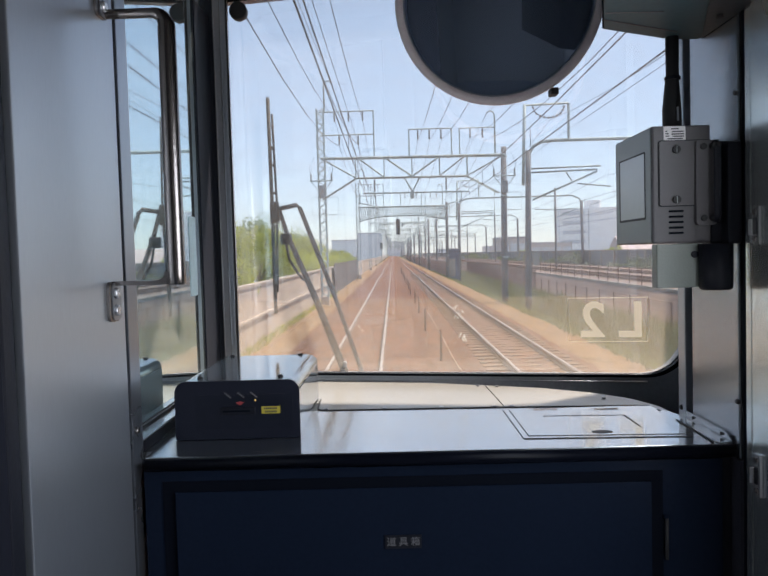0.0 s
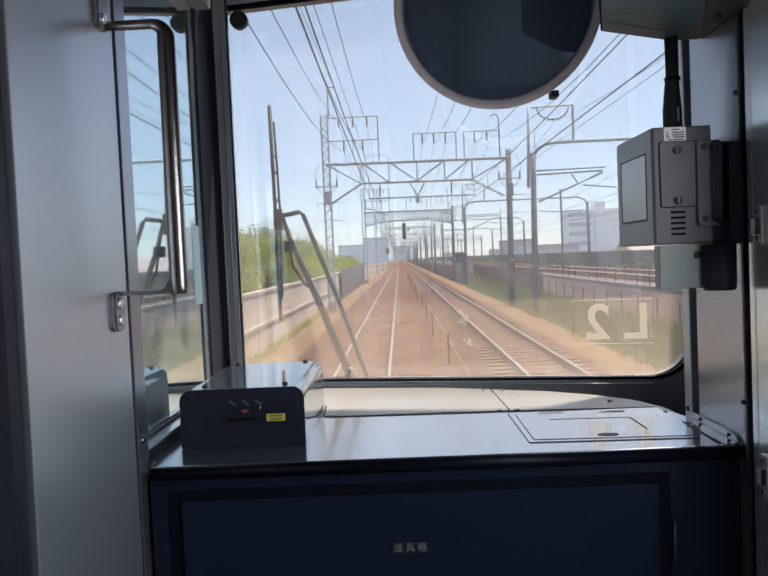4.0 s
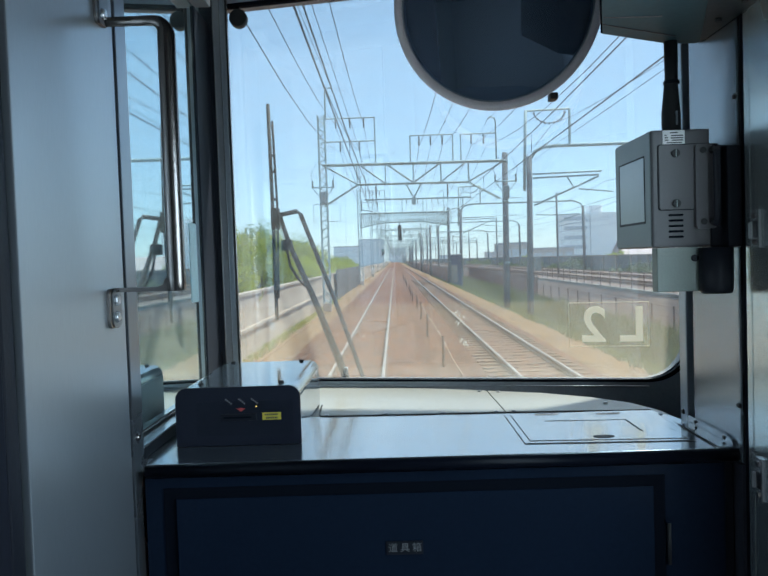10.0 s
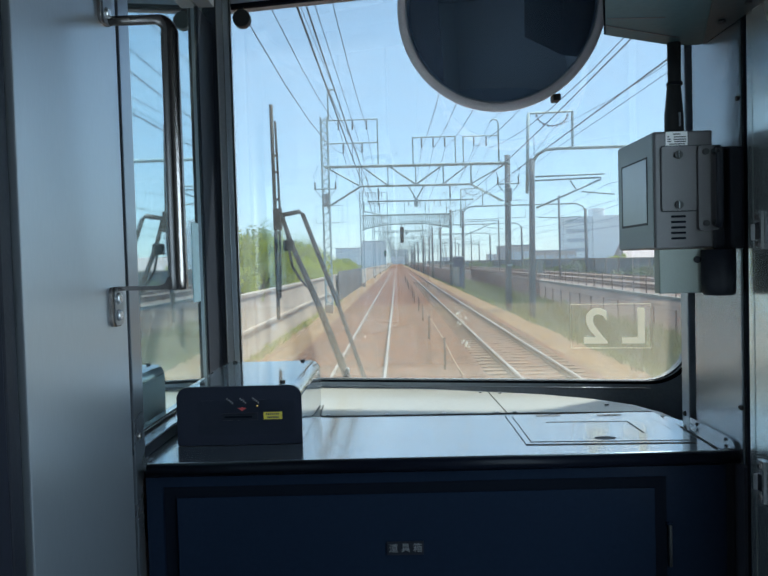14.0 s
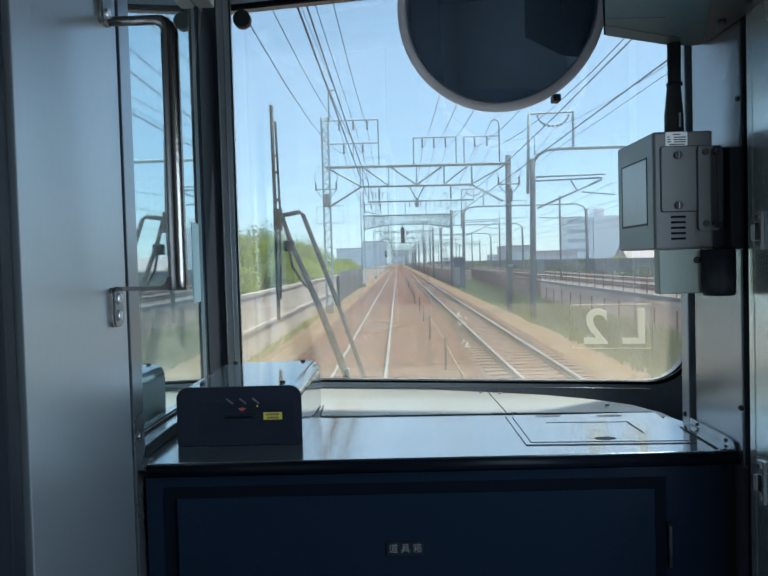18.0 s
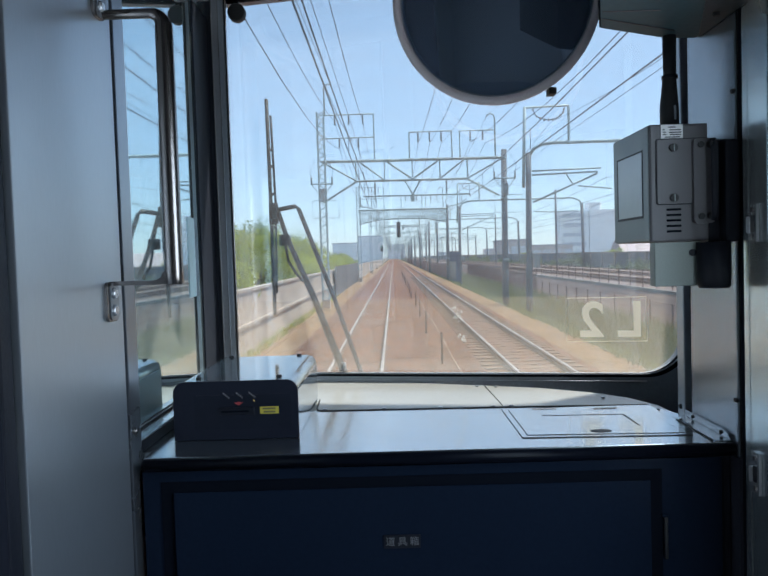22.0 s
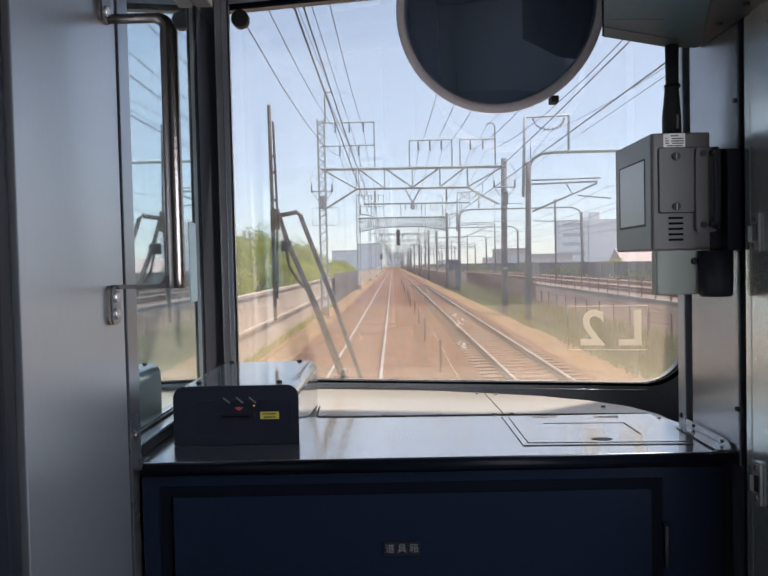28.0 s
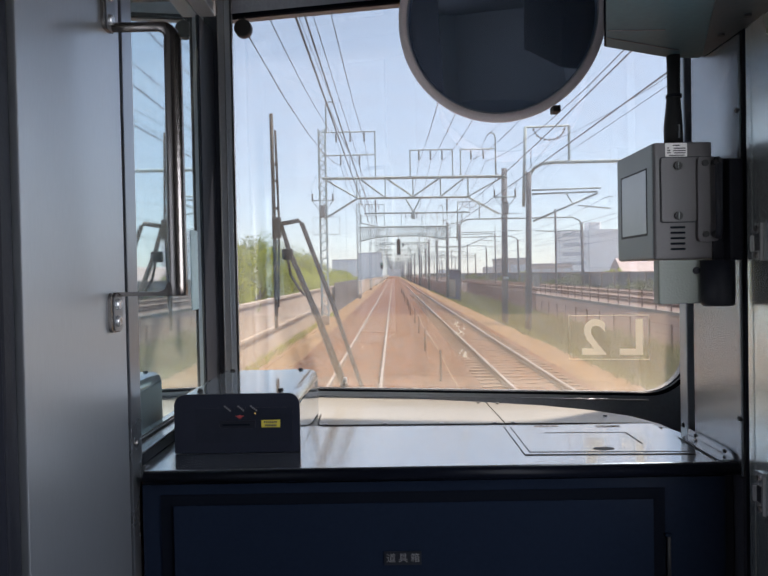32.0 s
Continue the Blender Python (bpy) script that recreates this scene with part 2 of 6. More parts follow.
# dark tone that paints the shade on the lining under the counter
LOWER_SHADE = mat("lower_lining_shade", (0.030, 0.032, 0.042), 0.5, 0.0, 0.15, 8, 200, 0.0002, spec=0.2)
PILLAR = mat("dark_pillar_paint", (0.018, 0.021, 0.029), 0.5, 0.0, 0.15, 8, 200, 0.0002, spec=0.15)
RECESS = mat("matt_black_recess", (0.0045, 0.006, 0.010), 0.8, 0.0, 0.1, 12, 220, 0.0001, spec=0.02)
PALE_INK = mat("pale_lettering", (0.15, 0.15, 0.155), 0.5, 0.0, 0.05, 30, 300, 0.0)
STICKER = mat("cream_sticker", (0.85, 0.80, 0.66), 0.5, 0.0, 0.04, 30, 300, 0.0)
SCREEN = mat("pale_display", (0.58, 0.62, 0.66), 0.2, 0.0, 0.03, 6, 100, 0.0)
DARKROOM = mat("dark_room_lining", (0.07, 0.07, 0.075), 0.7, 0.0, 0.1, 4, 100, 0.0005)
MIRROR = mat("mirror_silver", (0.42, 0.54, 0.72), 0.02, 0.85, 0.01, 4, 50, 0.0)
PANE_MIRROR = mat("dark_backed_pane", (0.62, 0.76, 0.79), 0.028, 0.93, 0.03, 4, 50, 0.0)
GLASS = glass_mat("windshield_glass", 0.068, 0.13, (0.865, 0.89, 0.885), E - 0.0745)

RAIL = mat("steel_rail", (0.42, 0.37, 0.335), 0.5, 0.3, 0.15, 3, 60, 0.001)
RAIL_DULL = mat("dull_brown_rail", (0.25, 0.155, 0.125), 0.6, 0.2, 0.2, 3, 60, 0.001)
RAIL_RUST = mat("rusty_rail_web", (0.16, 0.09, 0.055), 0.8, 0.1, 0.3, 6, 60, 0.002)
BALLAST = mat("rusty_ballast", (0.165, 0.060, 0.021), 0.92, 0.0, 0.65, 2.0, 13, 0.06)
BALLAST_PALE = mat("pale_ballast", (0.27, 0.155, 0.068), 0.92, 0.0, 0.40, 0.7, 17, 0.05)
SLEEPER = mat("dusty_concrete_sleeper", (0.23, 0.135, 0.08), 0.85, 0.0, 0.2, 2, 30, 0.006, per_object=0.12)
CONCRETE = mat("weathered_concrete", (0.47, 0.385, 0.315), 0.85, 0.0, 0.16, 0.7, 14, 0.006, per_object=0.08)
CONCRETE_DK = mat("grey_concrete", (0.26, 0.245, 0.22), 0.85, 0.0, 0.25, 0.7, 14, 0.006, per_object=0.1)
GALV = mat("galvanised_steel", (0.36, 0.455, 0.475), 0.6, 0.2, 0.2, 2, 30, 0.002)
POLE = mat("concrete_pole", (0.16, 0.175, 0.195), 0.8, 0.0, 0.2, 1, 30, 0.003)
WIRE = mat("dark_wire", (0.075, 0.10, 0.135), 0.5, 0.2, 0.1, 3, 20, 0.0)
PORCELAIN = mat("grey_insulator", (0.22, 0.24, 0.25), 0.35, 0.0, 0.1, 6, 40, 0.0)
RUSTRED = mat("rust_red_railing", (0.19, 0.10, 0.085), 0.8, 0.0, 0.25, 2, 20, 0.003)
GRASS = mat("dry_grass_ground", (0.15, 0.15, 0.065), 0.9, 0.0, 0.45, 0.4, 12, 0.05)
EARTH = mat("city_ground", (0.20, 0.19, 0.17), 0.9, 0.0, 0.3, 0.05, 3, 0.03)
LEAF = mat("leaf_green", (0.185, 0.235, 0.038), 0.55, 0.0, 0.45, 1.2, 15, 0.0)
LEAF_DK = mat("dark_leaf_green", (0.065, 0.105, 0.040), 0.55, 0.0, 0.45, 1.2, 15, 0.0)
BLADES = mat("dry_grass_blades", (0.17, 0.185, 0.07), 0.8, 0.0, 0.3, 0.8, 8, 0.0)
WEEDS = mat("brown_green_weeds", (0.125, 0.130, 0.058), 0.8, 0.0, 0.4, 0.8, 8, 0.0)
for lm, lc in ((WEEDS, (0.24, 0.25, 0.10, 1)), (LEAF, (0.52, 0.56, 0.10, 1)), (LEAF_DK, (0.20, 0.28, 0.09, 1)), (BLADES, (0.30, 0.31, 0.12, 1))):
    lt = lm.node_tree      # sunlight shines through the leaves
    mx, tl = lt.nodes.new("ShaderNodeMixShader"), lt.nodes.new("ShaderNodeBsdfTranslucent")
    tl.inputs[0].default_value, mx.inputs[0].default_value = lc, 0.5
    lt.links.new(lt.nodes["Principled BSDF"].outputs[0], mx.inputs[1])
    lt.links.new(tl.outputs[0], mx.inputs[2])
    lt.links.new(mx.outputs[0], lt.nodes["Material Output"].inputs["Surface"])
BARK = mat("bark", (0.12, 0.085, 0.06), 0.9, 0.0, 0.3, 4, 40, 0.02)
POST_BROWN = mat("rusty_marker_post", (0.14, 0.075, 0.05), 0.8, 0.1, 0.3, 6, 50, 0.003)
# distance haze is put into these facade colours by lightening them
BLDG_BLUE = mat("haze_paled_blue_facade", (0.74, 0.78, 0.82), 0.7, 0.0, 0.08, 0.2, 3, 0.0)
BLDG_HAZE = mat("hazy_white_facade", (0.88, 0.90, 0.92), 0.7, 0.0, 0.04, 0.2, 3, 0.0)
BLDG_PALE = mat("haze_paled_facade", (0.78, 0.80, 0.82), 0.7, 0.0, 0.08, 0.2, 3, 0.0)
BLDG_TAN = mat("brownish_facade", (0.56, 0.50, 0.48), 0.75, 0.0, 0.12, 0.2, 3, 0.0, per_object=0.2)
# window bands lightened in colour too, for the same haze
WINDOW_HAZE = mat("haze_paled_window_band", (0.60, 0.64, 0.68), 0.2, 0.0, 0.1, 0.5, 3, 0.0)
ROOF = mat("grey_roof", (0.40, 0.40, 0.42), 0.7, 0.0, 0.15, 0.4, 5, 0.0, per_object=0.2)

# ======== building helpers ========
CZ = 2.4344   # top of the dash counter


def part(name, bm, material, parent=None, label=""):
    """Links a bmesh as one mesh object, under a thing or a part."""
    me = bpy.data.meshes.new(name)
    bm.to_mesh(me)
    bm.free()
    me.materials.append(material)
    ob = new(name, me)
    ob.parent = parent
    if label:
        ob["label"] = label
    return ob


def thing(name, label, category, group="", kind=""):
    return tagged(new(name), label, category, group, kind)


def bx(bm, x0, x1, y0, y1, z0, z1, bevel=0.0):
    r = bmesh.ops.create_cube(bm, size=1)
    bmesh.ops.scale(bm, verts=r["verts"], vec=(x1 - x0, y1 - y0, z1 - z0))
    bmesh.ops.translate(bm, verts=r["verts"], vec=((x0 + x1) / 2, (y0 + y1) / 2, (z0 + z1) / 2))
    if bevel:
        edges = list({e for v in r["verts"] for e in v.link_edges})
        bmesh.ops.bevel(bm, geom=edges, offset=bevel, segments=2, affect="EDGES", profile=0.6)
    return bm


def box(x0, x1, y0, y1, z0, z1, bevel=0.0):
    return bx(bmesh.new(), x0, x1, y0, y1, z0, z1, bevel)


def tube(points, radius, sides=8, bm=None, radii=None, side=None):
    """A tube through the points, closed at both ends; side: the normal of the plane that a bent tube lies in."""
    bm = bm or bmesh.new()
    pts = [Vector(p) for p in points]
    rings = []
    for i, p in enumerate(pts):
        d = (pts[min(i + 1, len(pts) - 1)] - pts[max(i - 1, 0)]).normalized()
        up = Vector((0, 0, 1)) if abs(d.z) < 0.9 else Vector((0, 1, 0))
        a = Vector(side) if side else d.cross(up).normalized()
        b = a.cross(d).normalized()
        r = radii[i] if radii else radius
        rings.append([bm.verts.new(p + r * (math.cos(2 * math.pi * k / sides) * a + math.sin(2 * math.pi * k / sides) * b)) for k in range(sides)])
    for q, w in zip(rings, rings[1:]):
        for k in range(sides):
            f = bm.faces.new((q[k], q[(k + 1) % sides], w[(k + 1) % sides], w[k]))
            f.smooth = sides > 5
    bm.faces.new(list(reversed(rings[0])))
    bm.faces.new(rings[-1])
    bmesh.ops.recalc_face_normals(bm, faces=bm.faces[:])
    return bm


def bar(p, q, w, bm=None):
    """A square bar from p to q."""
    return tube((p, q), w * 0.7071, 4, bm)


def prism(outline, lo, hi, axis="z", bm=None):
    """A closed outline of (u, v), drawn out from lo to hi along an axis."""
    bm = bm or bmesh.new()

    def at(u, v, w):
        return {"z": (u, v, w), "y": (u, w, v), "x": (w, u, v)}[axis]
    a = [bm.verts.new(at(u, v, lo)) for u, v in outline]
    b = [bm.verts.new(at(u, v, hi)) for u, v in outline]
    n = len(outline)
    bm.faces.new(a)
    bm.faces.new(list(reversed(b)))
    for i in range(n):
        bm.faces.new((a[i], b[i], b[(i + 1) % n], a[(i + 1) % n]))
    bmesh.ops.recalc_face_normals(bm, faces=bm.faces[:])
    return bm


def rounded(u0, u1, v0, v1, r, corners=(1, 1, 1, 1), n=6):
    """The outline of a rectangle with rounded corners: low-low, high-low, high-high, low-high."""
    out = []
    for (cu, cv, a0, on) in ((u0, v0, 180, corners[0]), (u1, v0, 270, corners[1]), (u1, v1, 0, corners[2]), (u0, v1, 90, corners[3])):
        if not on:
            out.append((cu, cv))
            continue
        mu, mv = cu + (r if cu == u0 else -r), cv + (r if cv == v0 else -r)
        for k in range(n + 1):
            a = radians(a0 + 90 * k / n)
            out.append((mu + r * math.cos(a), mv + r * math.sin(a)))
    return out


def disc(centre, radius, depth, axis="y", sides=20, bm=None):
    c = Vector(centre)
    d = {"x": Vector((1, 0, 0)), "y": Vector((0, 1, 0)), "z": Vector((0, 0, 1))}[axis] * depth / 2
    return tube((c - d, c + d), radius, sides, bm)


def text_mesh(name, body, size, material, m, parent=None, mirrored=False, bold=0.0):
    cu = bpy.data.curves.new(name, "FONT")
    cu.body, cu.size, cu.extrude = body, size, 0.0002
    cu.align_x, cu.align_y = "CENTER", "CENTER"
    cu.offset = bold
    tmp = bpy.data.objects.new(name, cu)
    scene.collection.objects.link(tmp)
    bpy.context.view_layer.update()
    me = bpy.data.meshes.new_from_object(tmp.evaluated_get(bpy.context.evaluated_depsgraph_get()))
    bpy.data.objects.remove(tmp)
    me.transform(m @ Matrix.Diagonal((-1 if mirrored else 1, 1, 1, 1)))
    me.materials.clear()
    me.materials.append(material)
    ob = new(name, me)
    ob.parent = parent
    return ob


def wscreen(x, zr, off=0.0):
    """A point of the upright, swept windscreen, from its place in a raked chart of the view through it."""
    chart = 1.262 - 0.2 * x - 0.12 * (zr + 0.2)
    k = (1.262 - 0.2 * x) / chart
    return Vector((x * k, chart * k + off, E + zr * k))


# ======== cab structure ========
def structure(name, bm, material, label, parent=None):
    return tagged(part(name, bm, material, parent), label, name.split("_")[0], kind="structure")


XL, XR = -0.2955, 0.37
structure("floor", box(-2.45, 0.47, -5.1, 1.45, 1.10, 1.15), mat("blue_grey_floor_sheet", (0.20, 0.24, 0.31), 0.5, 0.0, 0.1, 5, 120, 0.0002), "dark grey floor of cab and saloon")
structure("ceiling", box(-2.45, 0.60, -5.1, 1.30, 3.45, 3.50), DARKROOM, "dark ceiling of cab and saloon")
# the passenger saloon behind the camera, with daylight in its side windows
SALOON = mat("saloon_lining", (0.26, 0.26, 0.26), 0.6, 0.0, 0.05, 3, 100, 0.0003)
structure("wall_back", box(-2.45, 0.47, -5.15, -5.1, 1.15, 3.45), SALOON, "pale rear end wall of the saloon")
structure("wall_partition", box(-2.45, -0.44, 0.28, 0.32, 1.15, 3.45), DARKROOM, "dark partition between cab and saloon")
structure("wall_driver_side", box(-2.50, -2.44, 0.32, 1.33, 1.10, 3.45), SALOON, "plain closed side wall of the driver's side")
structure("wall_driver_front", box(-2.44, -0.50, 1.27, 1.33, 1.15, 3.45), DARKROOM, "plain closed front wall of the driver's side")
BAYS = ((-2.2, -1.2), (-1.0, -0.1))
for name, xa, xb in (("wall_saloon_left", -2.50, -2.44), ("wall_saloon_right", 0.42, 0.47)):
    yb = 0.30 if "left" in name else 0.02
    w = structure(name, box(xa, xb, -5.1, yb, 1.15, 1.95), SALOON, "pale saloon side wall")
    part("wall_band", box(xa, xb, -5.1, yb, 2.95, 3.45), SALOON, w)
    ends = [-5.1] + [v for bay in BAYS for v in bay] + [0.30]
    if "right" in name:
        ends = [-5.1, 0.02]
    for y0, y1 in zip(ends[::2], ends[1::2]):
        part("wall_pier", box(xa, xb, y0, y1, 1.95, 2.95), SALOON, w)
    for y0, y1 in BAYS if "left" in name else ():
        part("window_frame", box(xa - 0.004, xb + 0.004, y0, y1, 1.945, 1.985), FRAME_ALU, w)
# crew side door on the right, with its window
door_1 = structure("door_1", box(XR + 0.002, 0.42, 0.022, 0.698, 1.15, 2.28), WALLGREY, "grey crew side door with a window")
part("door_top", box(XR + 0.002, 0.42, 0.022, 0.698, 3.08, 3.45), WALLGREY, door_1)
part("door_stile", box(XR + 0.002, 0.42, 0.022, 0.08, 2.28, 3.08), WALLGREY, door_1)
part("door_stile", box(XR + 0.002, 0.42, 0.60, 0.698, 2.28, 3.08), WALLGREY, door_1)

# left wall: steel lining, a dark gap, a narrow jamb, then the glazed partition
wall_left = structure("wall_left", box(-0.45, XL - 0.012, 0.30, 0.822, 1.15, 3.45), BLACK, "dark left cab wall behind the steel lining")


part("steel_panel", box(XL - 0.012, XL, 0.5725, 0.7950, 1.16, 3.44, 0.0015), STEEL, wall_left, "brushed stainless steel lining panel")
part("edge_strip", box(XL - 0.016, XL - 0.004, 0.305, 0.5490, 1.16, 3.44, 0.003), mat("matt_door_edge", (0.012, 0.013, 0.019), 0.6, spec=0.05), wall_left, "black door edge strip")
part("edge_strip", box(XL - 0.016, XL - 0.005, 0.5500, 0.5712, 1.16, 3.44, 0.003), BLACK, wall_left, "black door edge strip")
jamb = part("jamb", box(XL - 0.0185, XL + 0.001, 0.8005, 0.8320, 1.16, 3.44, 0.0012), JAMB_DK, wall_left, "narrow stainless jamb strip")
for zr in (-0.185, 0.33, -0.62):
    part("screw", tube(((XL + 0.001, 0.8105, E + zr), (XL + 0.0045, 0.8105, E + zr)), 0.0040, 12, radii=(0.0044, 0.003)), HANDLE, jamb)

# right wall with its joints
wall_right = structure("wall_right", box(XR + 0.012, 0.47, 0.70, 1.0, 1.15, 3.45), BLACK, "dark right cab wall behind the grey lining")
# unseen block, added to keep the sun out between side and front wall
part("corner_post", box(0.475, 0.60, 0.70, 1.165, 1.16, 3.44), BLACK, wall_right, "unseen black filler closing the gap beside the windscreen")
part("lining_panel", box(XR, XR + 0.012, 0.8005, 0.927, CZ - 0.016, 3.44, 0.002), WALLGREY, wall_right, "satin grey wall lining panel")
part("window_post", box(XR - 0.004, XR + 0.012, 0.9385, 0.962, 1.16, 3.44, 0.002), FRAME_ALU, wall_right, "grey post strip beside the windscreen")
part("door_gap", box(XR + 0.003, XR + 0.012, 0.7855, 0.7985, 1.16, 3.44, 0.0015), RECESS, wall_right, "black gap strip beside the door jamb")
# lining split at the counter; its shaded lower part is coloured dark
part("lower_panel", box(XR + 0.001, XR + 0.012, 0.8005, 0.927, 1.16, CZ - 0.0175), LOWER_SHADE, wall_right, "lower wall panel with the shade below the counter in its colour")
part("door_jamb", box(XR, XR + 0.012, 0.7722, 0.7845, 1.16, 3.44, 0.0012), JAMB, wall_right, "grey steel door jamb strip")
part("jamb_groove", box(XR + 0.003, XR + 0.012, 0.7696, 0.7722, 1.16, 3.44), RECESS, wall_right, "dark groove between the jamb strips")
part("door_jamb", box(XR - 0.001, XR + 0.012, 0.7300, 0.7696, 1.16, 3.44, 0.0015), JAMB, wall_right, "grey steel door jamb strip")
part("door_seal", box(XR, XR + 0.012, 0.70, 0.7295, 1.16, 3.44, 0.001), RECESS, wall_right, "black rubber door seal")
for zr in (0.166, -0.168, -0.62):
    part("screw", tube(((XR + 0.001, 0.8035, E + zr), (XR - 0.0025, 0.8035, E + zr)), 0.003, 10, radii=(0.0036, 0.0022)), RUBBER, wall_right)
part("screw", tube(((XR - 0.004, 0.951, E - 0.205), (XR - 0.0065, 0.951, E - 0.205)), 0.003, 10, radii=(0.0036, 0.0022)), RUBBER, wall_right)


# front wall: a swept and raked sheet with a round-cornered opening
def screen_sheet(outline, hole, thick, material, name, parent, label=""):
    """A sheet in the windscreen's plane, with an opening where a second outline is given."""
    bm = bmesh.new()
    for off in (0.0, thick):
        a = [bm.verts.new(wscreen(x, zr, off)) for x, zr in outline]
        if hole:
            b = [bm.verts.new(wscreen(x, zr, off)) for x, zr in hole]
            n = len(a)
            for i in range(n):
                bm.faces.new((a[i], a[(i + 1) % n], b[(i + 1) % n], b[i]))
        else:
            bm.faces.new(a)
    bm.verts.ensure_lookup_table()
    n = len(outline)
    step = n * (2 if hole else 1)
    for first in ((0, n) if hole else (0,)):
        for i in range(n):
            j = (i + 1) % n
            bm.faces.new([bm.verts[first + k] for k in (i, j)] + [bm.verts[step + first + k] for k in (j, i)])
    bmesh.ops.recalc_face_normals(bm, faces=bm.faces[:])
    return part(name, bm, material, parent, label)


OPEN = rounded(-0.292, 0.465, -0.2065, 0.437, 0.064, (0, 1, 1, 0), 10)


def spread(outline, x0, x1, z0, z1):
    """Each point of an outline pushed out to a rectangle round it."""
    cx, cz, out = 0.1, 0.1, []
    for x, z in outline:
        dx, dz = x - cx, z - cz
        k = min((x1 - cx) / dx if dx > 0 else (x0 - cx) / dx, (z1 - cz) / dz if dz > 0 else (z0 - cz) / dz)
        out.append((cx + k * dx, cz + k * dz))
    return out


wall_front = screen_sheet(spread(OPEN, -0.5, 0.62, -1.55, 0.9), OPEN, 0.05, FRONT, "wall_front", None)
tagged(wall_front, "black front wall round the windscreen", "wall", kind="structure")
seal = [(x + (0.006 if x < 0 else -0.006), z + (0.005 if z < 0 else -0.006)) for x, z in OPEN]
screen_sheet([(x, z) for x, z in OPEN], seal, 0.012, RECESS, "window_seal", wall_front, "black rubber windscreen seal")
window_1 = screen_sheet([(x * 1.01, z * 1.02) for x, z in OPEN], None, 0.004, GLASS, "window_1", None)
window_1.location.y = 0.02
window_1.visible_shadow = False
tagged(window_1, "large dusty windscreen pane with insect marks and painted veils of haze and reflection", "window", kind="structure")

edge_pts = [(x, z) for x, z in seal if z < -0.12]
part("seal_edge", tube([wscreen(x, z, -0.0005) for x, z in edge_pts], 0.0009, 6), FRAME_ALU, wall_front, "thin pale seal edge")
part("seal_bead", tube([wscreen(x, -0.2125, -0.004) for x in (-0.25, -0.1, 0.1, 0.25, 0.40)], 0.0014, 6), FRAME_ALU, wall_front, "thin grey bead under the windscreen")
# pillar between the windscreen and the glazed partition
def upright(x0, x1, y0, y1, bevel=0.0):
    """A strip of the pillar, drawn 6 percent nearer and set back before the windscreen."""
    return box(x0 * 1.06, x1 * 1.06, y0 * 1.06, y1 * 1.06, CZ - 0.015, 3.44, bevel)


pillar = structure("pillar", upright(-0.3190, -0.2868, 1.2225, 1.2290), PILLAR, "dark window pillar with grey strips")
part("pillar_strip", upright(-0.2862, -0.2758, 1.2215, 1.2280, 0.001), FRAME, pillar, "dark grey metal window strip")
part("pillar_strip", upright(-0.2752, -0.2668, 1.2200, 1.2275, 0.001), FRAME_ALU, pillar, "grey metal window strip")
part("pillar_strip", upright(-0.2664, -0.2630, 1.2220, 1.2290, 0.0006), RUBBER, pillar, "black rubber strip")
for x in (-0.3010, -0.2865, -0.2755, -0.2626):
    part("pillar_edge", upright(x - 0.00035, x + 0.00035, 1.2190, 1.2230), ZINC, pillar, "thin bright metal edge")
structure("trim_header", box(-0.30, 0.45, 1.06, 1.2, E + 0.444, E + 0.48, 0.003), HEADER, "dark header trim over the windscreen")

# glazed partition on the left, set back behind a ledge and dark behind, so that it mirrors the view
XP = -0.3155
LEDGE = mat("pale_satin_ledge", (0.78, 0.82, 0.84), 0.14, 0.92, 0.05, 8, 60, 0.0)
partition = structure("window_2", box(XP - 0.006, XP, 0.802, 1.300, CZ + 0.0205, 3.40), PANE_MIRROR, "dark-backed partition window mirroring the view ahead")
part("window_ledge", box(XP - 0.006, XL + 0.0003, 0.8325, 1.300, CZ + 0.0125, CZ + 0.0150, 0.0004), LEDGE, partition, "pale steel ledge under the pane")
part("window_frame", box(XL - 0.0040, XL + 0.0012, 0.8325, 1.300, CZ + 0.0005, CZ + 0.0122, 0.001), BLACK, partition, "black lower window frame")
part("glazing_seal", box(XP - 0.006, XP + 0.0022, 0.8325, 1.2998, CZ + 0.0152, CZ + 0.0178, 0.0006), RUBBER, partition, "thin black glazing seal")
part("glazing_bead", box(XP - 0.006, XP + 0.0018, 0.8325, 1.2998, CZ + 0.0179, CZ + 0.0192, 0.0004), ZINC, partition, "thin grey glazing bead")
part("glazing_seal", box(XP - 0.006, XP + 0.0012, 0.8325, 1.2998, CZ + 0.0193, CZ + 0.0204, 0.0004), RUBBER, partition, "thin black glazing seal")
part("window_frame", box(XP + 0.0003, -0.288, 0.822, 1.2175, E + 0.425, E + 0.46, 0.002), FRAME, partition, "dark upper window frame")
part("window_frame", box(XP + 0.0003, XP + 0.0030, 1.2030, 1.2995, CZ + 0.0152, E + 0.424, 0.0008), PILLAR, partition, "black upright window frame")
part("blind", box(-0.44, XP - 0.008, 0.824, 1.30, 1.15, 3.45), BLACK, partition, "black backing behind the pane")
part("pane_strip", prism(rounded(1.1321, 1.1705, E - 0.0532, E + 0.0706, 0.004), XP + 0.0003, XP + 0.0007, "x"), mat("pale_blue_strip", (0.5, 0.68, 0.72), 0.4), partition, "pale blue upright strip on the pane")

